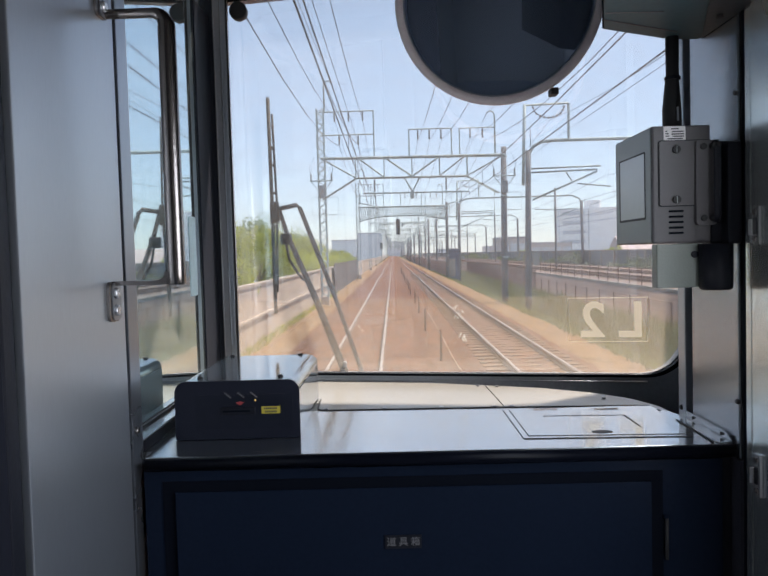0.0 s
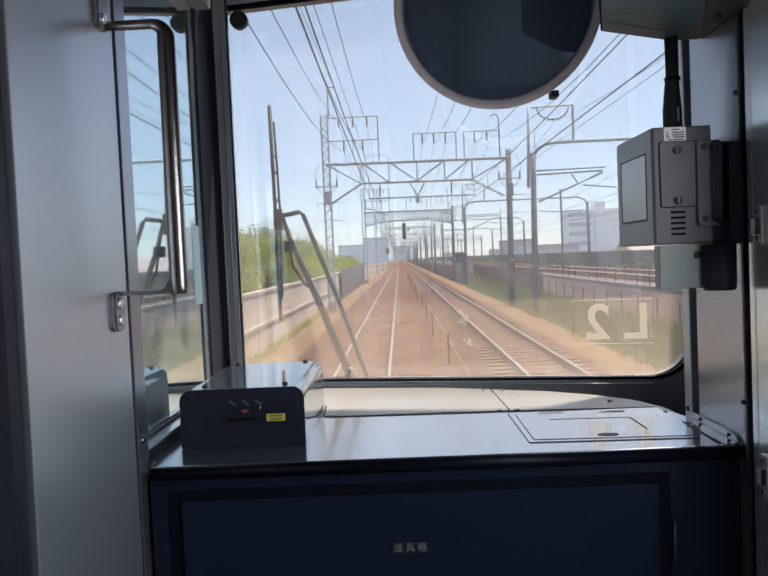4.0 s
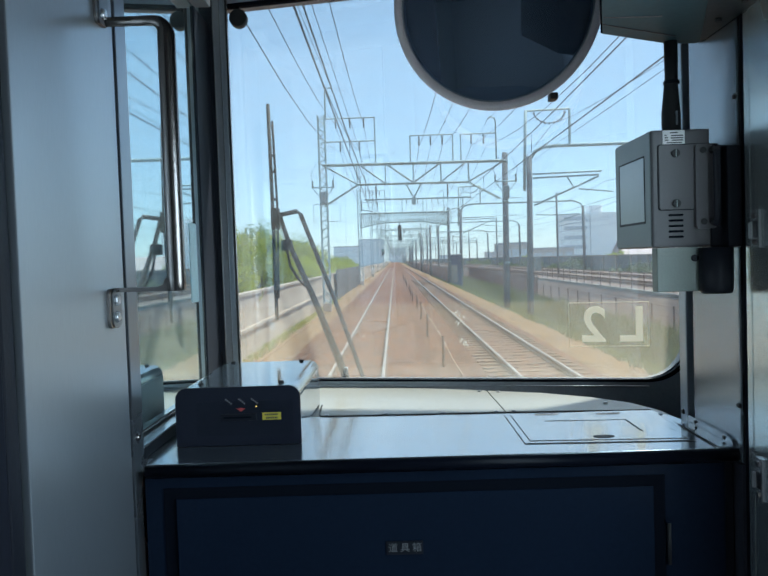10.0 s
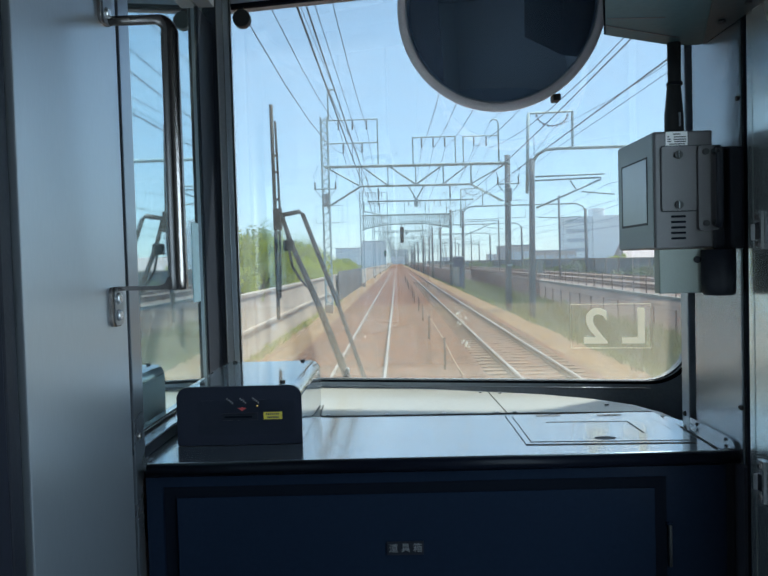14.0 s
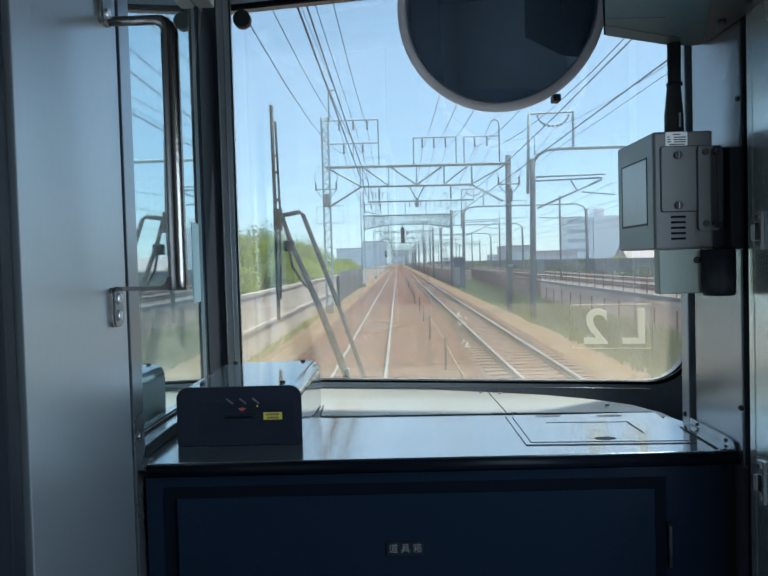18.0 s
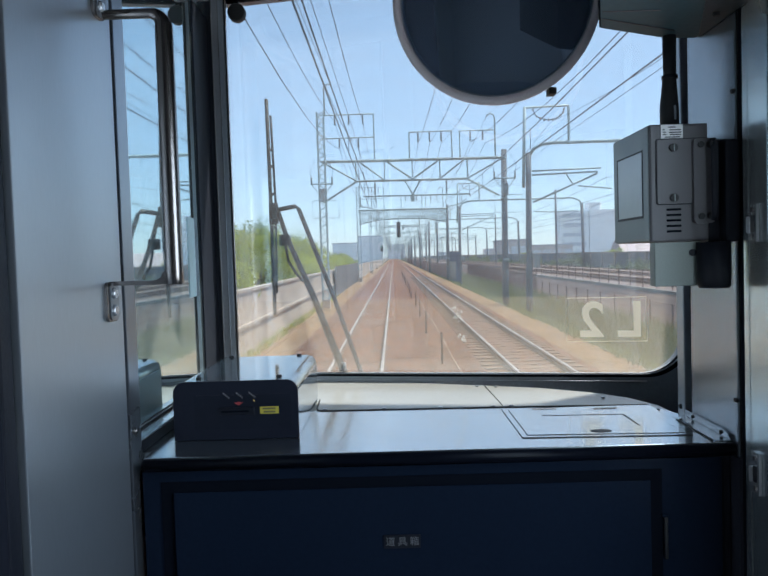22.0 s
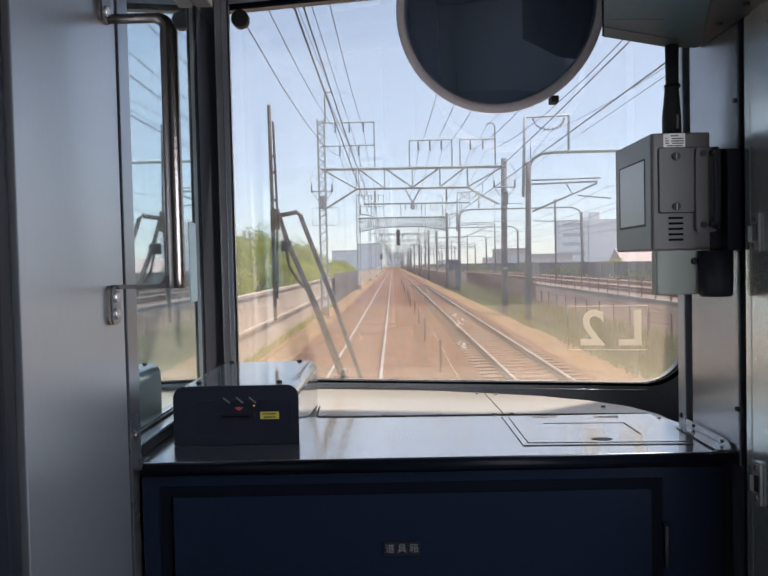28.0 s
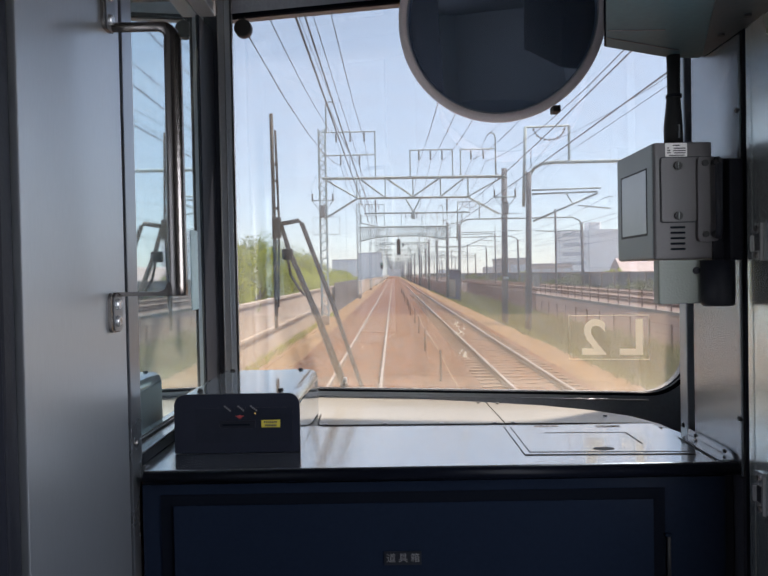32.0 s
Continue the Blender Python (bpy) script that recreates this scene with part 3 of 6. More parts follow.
# overhead locker at upper right
locker = thing("overhead_locker", "dark grey overhead equipment locker above the windscreen", "locker")
part("body", prism([(0.369, 0.8978), (0.3327, 0.8945), (0.2418, 0.8450), (0.0995, 0.35), (0.369, 0.35)], E + 0.25, E + 0.60), mat("locker_paint", (0.050, 0.098, 0.112), 0.5, spec=0.2), locker)
# shade towards the wall, painted as a darker teal sheet under the body
part("side_shade", prism([(0.3688, 0.8880), (0.3147, 0.7350), (0.19, 0.36), (0.3688, 0.36)], E + 0.2478, E + 0.2498), mat("shaded_locker_paint", (0.020, 0.032, 0.038), 0.45, spec=0.25), locker, "thin darker sheet painting the shade on the locker's right part")
# added plate: blackens the faces that only the round mirror sees
part("mirror_darkener", prism([(0.2408, 0.8450), (0.0988, 0.3505), (0.0978, 0.3510), (0.2400, 0.8458), (0.3322, 0.8960), (0.3690, 0.8993), (0.3690, 0.8982), (0.3326, 0.8949)], E + 0.2510, E + 0.60), RECESS, locker, "added black plate darkening the locker in the mirror")
part("edge_strip", prism([(0.3305, 0.8630), (0.2320, 0.8100), (0.2318, 0.8090), (0.3305, 0.8618)], E + 0.2490, E + 0.2503), CASE, locker, "thin pale edge strip")
part("edge_strip", prism([(0.2880, 0.7885), (0.2268, 0.7868), (0.2266, 0.7858), (0.2880, 0.7875)], E + 0.2490, E + 0.2503), CASE, locker, "thin pale edge strip")
for y in (0.80, 0.74):
    part("screw", tube(((0.352, y, E + 0.2480), (0.352, y, E + 0.2450)), 0.0036, 12), RUBBER, locker)

# ======== the dash counter ========
counter = thing("dash_counter", "stainless steel dash counter with an ivory rear plate", "counter")
REAR = [(-0.2950, 1.337), (-0.20, 1.31), (-0.0084, 1.270), (0.145, 1.203), (0.2267, 1.172), (0.2923, 1.125), (0.3366, 1.074), (0.3583, 1.016), (0.3655, 0.946)]
front_plate = [(-0.2846, 0.8085), (0.3685, 0.8085), (0.3685, 0.944), (0.345, 1.0130), (0.1495, 1.0252), (XL + 0.0003, 1.0400), (XL + 0.0003, 0.8325), (-0.2846, 0.8325)]
part("worktop", prism(front_plate, CZ - 0.014, CZ), WORKTOP, counter, "brushed stainless worktop")
part("rear_plate", prism([(XL + 0.0003, 1.0415)] + [(0.1485, 1.0267)] + [(0.1420, 1.2085)] + [REAR[2], REAR[1], REAR[0]], CZ - 0.012, CZ - 0.001), IVORY, counter, "ivory rear plate")
part("rear_plate", prism([(0.1505, 1.0266), (0.346, 1.0145), (0.3652, 0.9465)] + list(reversed(REAR[4:8])) + [(0.1442, 1.2075)], CZ - 0.012, CZ - 0.001), IVORY, counter, "ivory rear plate")
part("nosing", tube(((-0.2846, 0.8085, CZ - 0.0080), (0.3685, 0.8085, CZ - 0.0080)), 0.0072, 14), mat("dark_gloss_edge", (0.004, 0.005, 0.009), 0.3, spec=0.07), counter, "dark rounded front edge")
for x, y in ((-0.105, 1.046), (-0.02, 1.042), (0.06, 1.038), (0.135, 1.036), (0.16, 1.036), (0.16, 1.19), (0.13, 1.2), (0.30, 1.075), (0.348, 0.985)):
    part("screw", disc((x, y, CZ + 0.0004), 0.0032, 0.0016, "z", 10), FRAME, counter)
joint = [(-0.1190, 1.118), (-0.1170, 1.055), (-0.1150, 1.0420), (-0.1120, 1.0375), (-0.1050, 1.0350), (0.1490, 1.0260), (0.3450, 1.0138)]
part("joint_line", tube([(x, y, CZ + 0.0004) for x, y in joint], 0.0011, 6), RUBBER, counter, "dark joint round the rear plate")
# side flange along the right wall
part("side_flange", prism([(0.812, CZ + 0.0015), (0.945, CZ + 0.0015), (0.945, CZ + 0.009), (0.83, CZ + 0.009), (0.818, CZ + 0.0065)], XR - 0.0035, XR - 0.0005, "x"), WALLGREY, counter, "grey screwed side flange")
part("side_flange", box(XR - 0.0200, XR - 0.0035, 0.812, 0.945, CZ + 0.0005, CZ + 0.0010), WORKTOP, counter, "stainless side flange")
part("joint_line", prism([(XR - 0.0236, 0.812), (XR - 0.0222, 0.812), (XR - 0.0202, 0.925), (XR - 0.0214, 0.925)], CZ + 0.0003, CZ + 0.0012), RUBBER, counter, "dark joint beside the flange")
for y in (0.835, 0.915):
    part("screw", tube(((XR - 0.003, y, CZ + 0.0048), (XR - 0.005, y, CZ + 0.0048)), 0.0020, 10), RUBBER, counter)
# inset hatch, almost flush: a joint, a narrow frame, a joint, the lid
hatch = part("hatch_frame", prism([(0.1440, 0.8515), (0.3363, 0.8440), (0.3470, 1.0130), (0.1428, 1.0102)], CZ + 0.0005, CZ + 0.0008), WORKTOP, counter, "narrow stainless hatch frame")
part("hatch_gap", prism([(0.1432, 0.8477), (0.3369, 0.8402), (0.3480, 1.0142), (0.1420, 1.0114)], CZ + 0.0002, CZ + 0.0005), RUBBER, hatch, "dark joint round the hatch frame")
part("hatch_gap", prism([(0.1506, 0.8584), (0.3322, 0.8500), (0.3300, 0.9950), (0.1502, 1.0043)], CZ + 0.0008, CZ + 0.0010), RUBBER, hatch, "dark joint round the hatch lid")
part("hatch_lid", prism([(0.1516, 0.8612), (0.3310, 0.8528), (0.3291, 0.9940), (0.1512, 1.0031)], CZ + 0.0010, CZ + 0.0013), WORKTOP, hatch, "stainless hatch lid")
part("lid_groove", prism([(0.1885, 0.9594), (0.2936, 0.9542), (0.2936, 0.9562), (0.1885, 0.9618)], CZ + 0.0013, CZ + 0.0016), RUBBER, hatch, "dark pressed groove")
part("lid_groove", prism([(0.2916, 0.8915), (0.2936, 0.8915), (0.2936, 0.9540), (0.2912, 0.9540)], CZ + 0.0013, CZ + 0.0016), RUBBER, hatch, "dark pressed groove")
fx, fy = 0.2403, 0.8700
part("finger_hole", prism([(fx + 0.0125 * math.cos(a), fy + 0.0070 * math.sin(a)) for a in [2 * math.pi * k / 20 for k in range(20)]], CZ + 0.0013, CZ + 0.0017), BLACK, hatch, "oval finger hole")
for x0, x1, y0 in ((0.1835, 0.2160, 1.0005), (0.2645, 0.2965, 0.9930)):
    part("hinge", box(x0, x1, y0, y0 + 0.0028, CZ + 0.0010, CZ + 0.0026, 0.0006), HANDLE, hatch)

# ======== tool cabinet under the counter ========
cabinet = thing("tool_cabinet", "dark navy tool cabinet under the dash counter", "cabinet")
part("body", box(-0.2898, 0.3585, 0.8165, 1.15, 1.151, CZ - 0.0185), NAVY, cabinet)
part("side_filler", box(0.3588, 0.369, 0.8200, 1.15, 1.151, CZ - 0.0185), BLACK, cabinet, "black filler strip")
part("door_recess", box(-0.2690, 0.2915, 0.8150, 0.8163, 1.30, E - 0.2455), RECESS, cabinet, "black recessed door surround")
door = part("door", box(-0.2543, 0.2779, 0.8115, 0.8148, 1.32, E - 0.2570, 0.001), NAVY, cabinet, "dark flush cabinet door")
part("hinge_rod", tube(((0.2945, 0.8125, E - 0.299), (0.2945, 0.8125, E - 0.346)), 0.0022, 8), RUBBER, cabinet)
part("hinge_rod", tube(((0.2905, 0.8125, E - 0.2975), (0.2975, 0.8125, E - 0.2975)), 0.0022, 8), NAVY, cabinet)
plate = part("name_plate", box(-0.0205, 0.0207, 0.8100, 0.8113, E - 0.3258, E - 0.3108), BLACK, door, "small black name plate")
for k, ch in enumerate("\u9053\u5177\u7bb1"):
    text_mesh("lettering", ch, 0.0108, PALE_INK, pose(0.0003 + 0.0134 * (k - 1), 0.8096, E - 0.3184, 90), door)

# ======== card reader box ========
reader = thing("card_reader", "dark grey card reader box with a stainless cover, on the counter", "card reader")
RX0, RX1, RY0, RY1, RZ1 = -0.2720, -0.1205, 0.882, 1.113, E - 0.1440
part("face", prism(rounded(RX0, RX1, CZ + 0.0006, RZ1, 0.014, (0, 0, 1, 1), 8), RY0, RY0 + 0.004, "y"), BOXGREY, reader, "dark plastic front face")
cover = part("cover", prism(rounded(RX0 + 0.001, RX1 - 0.001, CZ + 0.0006, RZ1 - 0.001, 0.014, (0, 0, 1, 1), 8), RY0 + 0.004, RY1, "y"), COVER, reader, "bent stainless cover")
# added plate: daylight on the cover's left side, put into a matt grey
part("cover_side", box(RX0 - 0.0004, RX0 + 0.0016, RY0 + 0.006, RY1 - 0.002, CZ + 0.0010, RZ1 - 0.016, 0.0004), mat("lit_side_satin", (0.34, 0.36, 0.37), 0.4, 0.0, 0.05, 8, 100, 0.0), cover, "added satin plate with the left side's daylight in its colour")
for x, y in ((-0.2475, 0.911), (-0.1471, 0.911), (-0.2495, RY1 - 0.006), (-0.1467, RY1 - 0.006)):
    part("screw", tube(((x, y, RZ1 - 0.002), (x, y, RZ1 + 0.0015)), 0.004, 12, radii=(0.0040, 0.003)), RUBBER, cover)
part("inner_panel", prism(rounded(RX0 + 0.0255, RX1 - 0.0085, CZ + 0.0130, RZ1 - 0.0170, 0.002), RY0 - 0.0002, RY0 + 0.001, "y"), mat("dark_inner_panel", (0.012, 0.014, 0.022), 0.38, spec=0.22), reader, "slightly darker inner panel")
KX = RY0 / 0.832
slot = part("card_slot", box(-0.2044 * KX, -0.1640 * KX, RY0 - 0.0022, RY0 + 0.001, E - 0.1745 * KX, E - 0.1665 * KX, 0.0008), BLACK, reader, "black card slot")
part("slot_mouth", box(-0.2010 * KX, -0.1700 * KX, RY0 - 0.0028, RY0 - 0.002, E - 0.1715 * KX, E - 0.1695 * KX), RECESS, slot)
arrow = bmesh.new()
ax, az = -0.1815 * KX, E - 0.1615 * KX
prism([(ax - 0.0055, az + 0.0010), (ax - 0.002, az + 0.0010), (ax, az + 0.0022), (ax + 0.002, az + 0.0010), (ax + 0.0055, az + 0.0010), (ax, az - 0.0028)], RY0 - 0.0008, RY0 - 0.0002, "y", arrow)
part("arrow", arrow, mat("red_arrow_print", (0.36, 0.05, 0.05), 0.5), reader, "red insertion arrow")
ylab = part("warning_label", box(-0.1572 * KX, -0.1360 * KX, RY0 - 0.0010, RY0 - 0.0002, E - 0.1742 * KX, E - 0.1660 * KX), LABEL_Y, reader, "yellow warning label")
for row, (u0, u1) in enumerate(((0.14, 0.86), (0.2, 0.84))):
    zc = E - (0.1682 + 0.0038 * row) * KX
    n = 7
    for k in range(n):
        a = -0.1572 + 0.0212 * (u0 + (u1 - u0) * k / n)
        part("print_bar", box(a * KX, (a + 0.0212 * (u1 - u0) / n * 0.72) * KX, RY0 - 0.0014, RY0 - 0.0009, zc - 0.0011, zc + 0.0011), INK, ylab)
for k, x in enumerate((-0.1955, -0.1804, -0.1658)):
    for q in range(4):
        cx, cz = x * KX + (q - 1.5) * 0.0021, E - 0.1524 * KX - (q - 1.5) * 0.0017
        part("print_bar", bar((cx - 0.0006, RY0 - 0.0004, cz + 0.0005), (cx + 0.0006, RY0 - 0.0004, cz - 0.0005), 0.0016), PALE_INK, reader)
part("indicator", disc((-0.1640 * KX, RY0 - 0.0006, E - 0.1585 * KX), 0.0007, 0.0012, "y", 10), glow("amber_indicator", (1.0, 0.62, 0.15), 0.8), reader, "small lit amber indicator")

# ======== monitor on the right wall ========
monitor = thing("wall_monitor", "grey monitor unit seen from its side on a wall bracket", "monitor")
MX0, MX1, MY0, MY1, MZ0, MZ1 = 0.2770, 0.3410, 0.800, 0.926, E + 0.0068, E + 0.1328
part("case", box(MX0 + 0.0008, MX1, MY0, MY1, MZ0, MZ1, 0.0025), CASE, monitor)
side = part("side_bezel", box(MX0, MX0 + 0.0022, MY0 + 0.0025, MY1 - 0.001, MZ0 + 0.0015, MZ1 - 0.0015, 0.0008), CASE_SIDE, monitor, "grey-green screen surround")
part("screen_recess", box(MX0 - 0.0004, MX0 + 0.0006, 0.8185, 0.9105, E + 0.0335, E + 0.1082), BLACK, side)
part("screen", box(MX0 - 0.0008, MX0 + 0.0006, 0.8200, 0.9045, E + 0.0362, E + 0.1060), SCREEN, side, "pale glossy display")
cov = part("service_cover", prism(rounded(0.2855, 0.3400, E + 0.0475, E + 0.1160, 0.003), MY0 - 0.0022, MY0 + 0.0005, "y"), CASE, monitor, "flat service cover")
part("cover_shadow_gap", prism(rounded(0.2843, 0.3405, E + 0.0462, E + 0.1172, 0.003), MY0 - 0.0006, MY0 + 0.0004, "y"), BLACK, monitor)
for zr in (0.1070, 0.0535):
    sc = part("thumb_screw", disc((0.3030, MY0 - 0.0036, E + zr), 0.0043, 0.0030, "y", 18), RUBBER, cov)
    part("slot_line", box(0.3026, 0.3034, MY0 - 0.0055, MY0 - 0.0050, E + zr - 0.0036, E + zr + 0.0036), CASE_SIDE, cov)
for k in range(5):
    z = E + 0.0412 - 0.00585 * k
    part("vent_slot", prism(rounded(0.2953, 0.3112, z - 0.0012, z + 0.0012, 0.001), MY0 - 0.0008, MY0 + 0.0005, "y"), RECESS, monitor)
part("rating_label", box(0.2907, 0.3140, MY0 - 0.0008, MY0 + 0.0002, E + 0.1172, E + 0.1318), LABEL_W, monitor, "white rating label")
for u0, u1, v in ((0.2985, 0.3065, 0.1292), (0.2925, 0.2945, 0.1266), (0.2995, 0.3120, 0.1262), (0.2925, 0.2960, 0.1240), (0.2990, 0.3122, 0.1236), (0.2925, 0.2965, 0.1215), (0.3000, 0.3120, 0.1212), (0.2945, 0.3110, 0.1186)):
    part("print_bar", box(u0, u1, MY0 - 0.0012, MY0 - 0.0007, E + v - 0.0006, E + v + 0.0006), INK, monitor)
grip = part("grip", prism(rounded(0.3230, 0.3450, E + 0.0255, E + 0.1158, 0.004), MY0 - 0.0060, MY0 + 0.0006, "y"), CASE, monitor, "dark grip plate")
part("grip_bar", tube(((0.3408, MY0 - 0.013, E + 0.029), (0.3408, MY0 - 0.0165, E + 0.036), (0.3408, MY0 - 0.0165, E + 0.106), (0.3408, MY0 - 0.013, E + 0.113)), 0.0036, 12), BLACK, grip, "black grip bar")
for zr in (0.109, 0.033):
    part("grip_post", tube(((0.3408, MY0 - 0.0055, E + zr), (0.3408, MY0 - 0.0150, E + zr)), 0.004, 10), RUBBER, grip)
    part("screw", disc((0.3305, MY0 - 0.0072, E + zr), 0.0034, 0.0022, "y", 12), RUBBER, grip)
part("wall_bracket", box(0.3415, XR + 0.001, MY0 + 0.003, MY0 + 0.075, E + 0.005, E + 0.1155, 0.003), BLACK, monitor, "black wall bracket")
part("wall_bracket", box(0.354, XR - 0.0005, 0.788, MY0 + 0.006, E + 0.0045, E + 0.1130, 0.003), BLACK, monitor, "black wall bracket")
low = part("lower_unit", box(0.2822, 0.3315, 0.800, 0.816, E - 0.0415, E + 0.0062, 0.0012), mat("green_grey_connector_case", (0.19, 0.215, 0.19), 0.35, 0.0, 0.05, 10, 400, 0.0002), monitor, "grey-green connector box")
part("screw", disc((0.3225, 0.7990, E - 0.0057), 0.0038, 0.0030, "y", 14), BLACK, low)
part("plug_socket", tube(((0.3426, 0.793, E + 0.0050), (0.3426, 0.793, E - 0.030), (0.3426, 0.793, E - 0.0405), (0.3426, 0.793, E - 0.0440)), 0.0174, 28, radii=(0.0174, 0.0173, 0.0170, 0.0150)), BLACK, monitor, "black cylindrical connector")
part("cable_sleeve", tube(((0.3330, 0.885, E + 0.2495), (0.3330, 0.885, E + 0.205), (0.3325, 0.885, E + 0.20), (0.3315, 0.884, E + 0.165), (0.3315, 0.883, E + 0.132)), 0.008, 14, radii=(0.0078, 0.0074, 0.0078, 0.0108, 0.0110)), RUBBER, monitor, "black cable sleeve")
part("cable_tie", tube(((0.3330, 0.885, E + 0.2035), (0.3330, 0.885, E + 0.1995)), 0.0094, 12), BLACK, monitor)
part("cable_tag", box(0.3330, 0.3350, 0.8715, 0.8735, E + 0.150, E + 0.166), FRAME_ALU, monitor)

# ======== round mirror ========
mirror = thing("round_mirror", "round convex mirror with a dull pink rim, hung before the windscreen", "mirror")
mc, mr_ = Vector((0.1535, 1.05, E + 0.3560)), 0.1450
cap = bmesh.new()
rings = []
for i in range(9):
    a = radians(20) * i / 8
    k = math.sin(a) / math.sin(radians(20))
    rad, dep = (mr_ - 0.011) * k, 0.0085 * (1 - k * k)
    if i == 0:
        rings.append([cap.verts.new((0, -dep, 0))])
    else:
        rings.append([cap.verts.new((rad * math.cos(2 * math.pi * q / 64), -dep, rad * math.sin(2 * math.pi * q / 64))) for q in range(64)])
for q in range(64):
    cap.faces.new((rings[0][0], rings[1][q], rings[1][(q + 1) % 64])).smooth = True
for a, b in zip(rings[1:], rings[2:]):
    for q in range(64):
        cap.faces.new((a[q], b[q], b[(q + 1) % 64], a[(q + 1) % 64])).smooth = True
tilt = Matrix.Translation(mc) @ Euler((radians(8), 0, radians(-10.5))).to_matrix().to_4x4()
bmesh.ops.recalc_face_normals(cap, faces=cap.faces[:])
cap.transform(tilt)
part("mirror_glass", cap, MIRROR, mirror, "convex mirror glass")
ring = bmesh.new()
prof = [(mr_ - 0.0115, -0.001), (mr_ - 0.0115, -0.0085), (mr_ - 0.0050, -0.0095), (mr_ - 0.0005, -0.0080), (mr_, -0.006), (mr_, 0.010), (mr_ - 0.012, 0.014)]
loops = [[ring.verts.new((r * math.cos(2 * math.pi * q / 64), d, r * math.sin(2 * math.pi * q / 64))) for r, d in prof] for q in range(64)]
for q in range(64):
    a, b = loops[q], loops[(q + 1) % 64]
    for k in range(len(prof)):
        f = ring.faces.new((a[k], b[k], b[(k + 1) % len(prof)], a[(k + 1) % len(prof)]))
        f.smooth = k in (1, 2, 3, 4)
bmesh.ops.recalc_face_normals(ring, faces=ring.faces[:])
ring.transform(tilt)
part("rim", ring, PINKRING, mirror, "dull pink rim")
bead = tube([tilt @ Vector(((mr_ - 0.0125) * math.cos(2 * math.pi * q / 48), -0.0065, (mr_ - 0.0125) * math.sin(2 * math.pi * q / 48))) for q in range(49)], 0.0012, 6)
part("bead", bead, FRAME_ALU, mirror, "thin grey inner bead")
back = tube([tilt @ Vector((0, 0.0165, 0)), tilt @ Vector((0, 0.030, 0))], 0.134, 40)
part("back_shell", back, CASE, mirror)
part("stay", tube((tilt @ Vector((0, 0.028, 0.02)), tilt @ Vector((0.01, 0.06, 0.1)), (mc.x + 0.01, 1.10, E + 0.436)), 0.008, 10), BLACK, mirror, "black mounting stay")
part("rim_clip", box(0.2240, 0.2345, 1.040, 1.062, E + 0.2200, E + 0.2290, 0.001), RUBBER, mirror, "small rim clip")

# ======== grab handle on the left steel panel ========
grab = thing("grab_handle", "polished steel grab handle screwed to the steel panel", "handle")
HX, HY = -0.2290, 0.766
AR, ZT, ZB = 0.015, E + 0.2580, E - 0.0190
bend = [(HX - AR * (1 - math.sin(a)), HY, ZT - AR * (1 - math.cos(a))) for a in [math.pi / 2 * k / 8 for k in range(9)]]
rod = part("grip_rod", tube([(XL + 0.003, HY, ZT)] + bend + [(HX, HY, ZB + 0.012), (HX, HY, ZB - 0.0018), (HX, HY, ZB - 0.0026)], 0.0092, 18, radii=[0.0050] + [0.0052 + 0.0005 * k for k in range(9)] + [0.0094, 0.0094, 0.0086], side=(0, 1, 0)), HANDLE, grab, "polished bent steel rod")
part("arm", prism([(XL + 0.002, ZB - 0.0022), (HX, ZB - 0.0022), (HX, ZB + 0.0120), (HX - 0.0100, ZB + 0.0110), (HX - 0.0120, ZB + 0.0050), (HX - 0.0180, ZB + 0.0022), (XL + 0.002, ZB + 0.0022)], HY - 0.0075, HY + 0.0075, "y"), HANDLE, grab, "flat steel handle arm")
for z0, z1 in ((-0.058, -0.017), (0.252, 0.300)):
    fl = part("flange", prism(rounded(0.7440, 0.7735, E + z0, E + z1, 0.008), XL + 0.0002, XL + 0.0035, "x"), HANDLE, grab, "screwed end flange")
    part("flange_face", prism(rounded(0.7500, 0.7732, E + z0 + 0.001, E + z1 - 0.001, 0.007), XL + 0.0035, XL + 0.0046, "x"), JAMB_DK, fl, "bright flange face")
    for zz in (z0 + 0.0115, z1 - 0.0120):
        part("screw", tube(((XL + 0.0043, 0.759, E + zz), (XL + 0.0078, 0.759, E + zz)), 0.005, 12, radii=(0.0066, 0.0045)), ZINC, fl)

# ======== door latch plates on the right jamb ========
def latch(z0, z1, open_down):
    t = thing("latch_plate", "small zinc door latch plate screwed to the jamb", "latch", "latch plates")
    p = part("plate", prism(rounded(0.7470, 0.7630, E + z0, E + z1, 0.002), XR - 0.0042, XR - 0.0014, "x"), ZINC, t)
    zm = (z0 + z1) / 2
    part("keeper", box(XR - 0.0080, XR - 0.0040, 0.7595, 0.7625, E + zm - 0.010, E + zm + 0.007, 0.0015), ZINC, t, "folded zinc keeper")
    part("keeper_slot", box(XR - 0.0050, XR - 0.0041, 0.7500, 0.7585, E + zm - 0.009, E + zm + 0.008), BLACK, t)
    for zz in (z0 + 0.006, z1 - 0.006):
        part("screw", tube(((XR - 0.004, 0.755, E + zz), (XR - 0.006, 0.755, E + zz)), 0.0028, 10), HANDLE, t)
    return t


latch(0.003, 0.042, False)
latch(-0.257, -0.213, True)

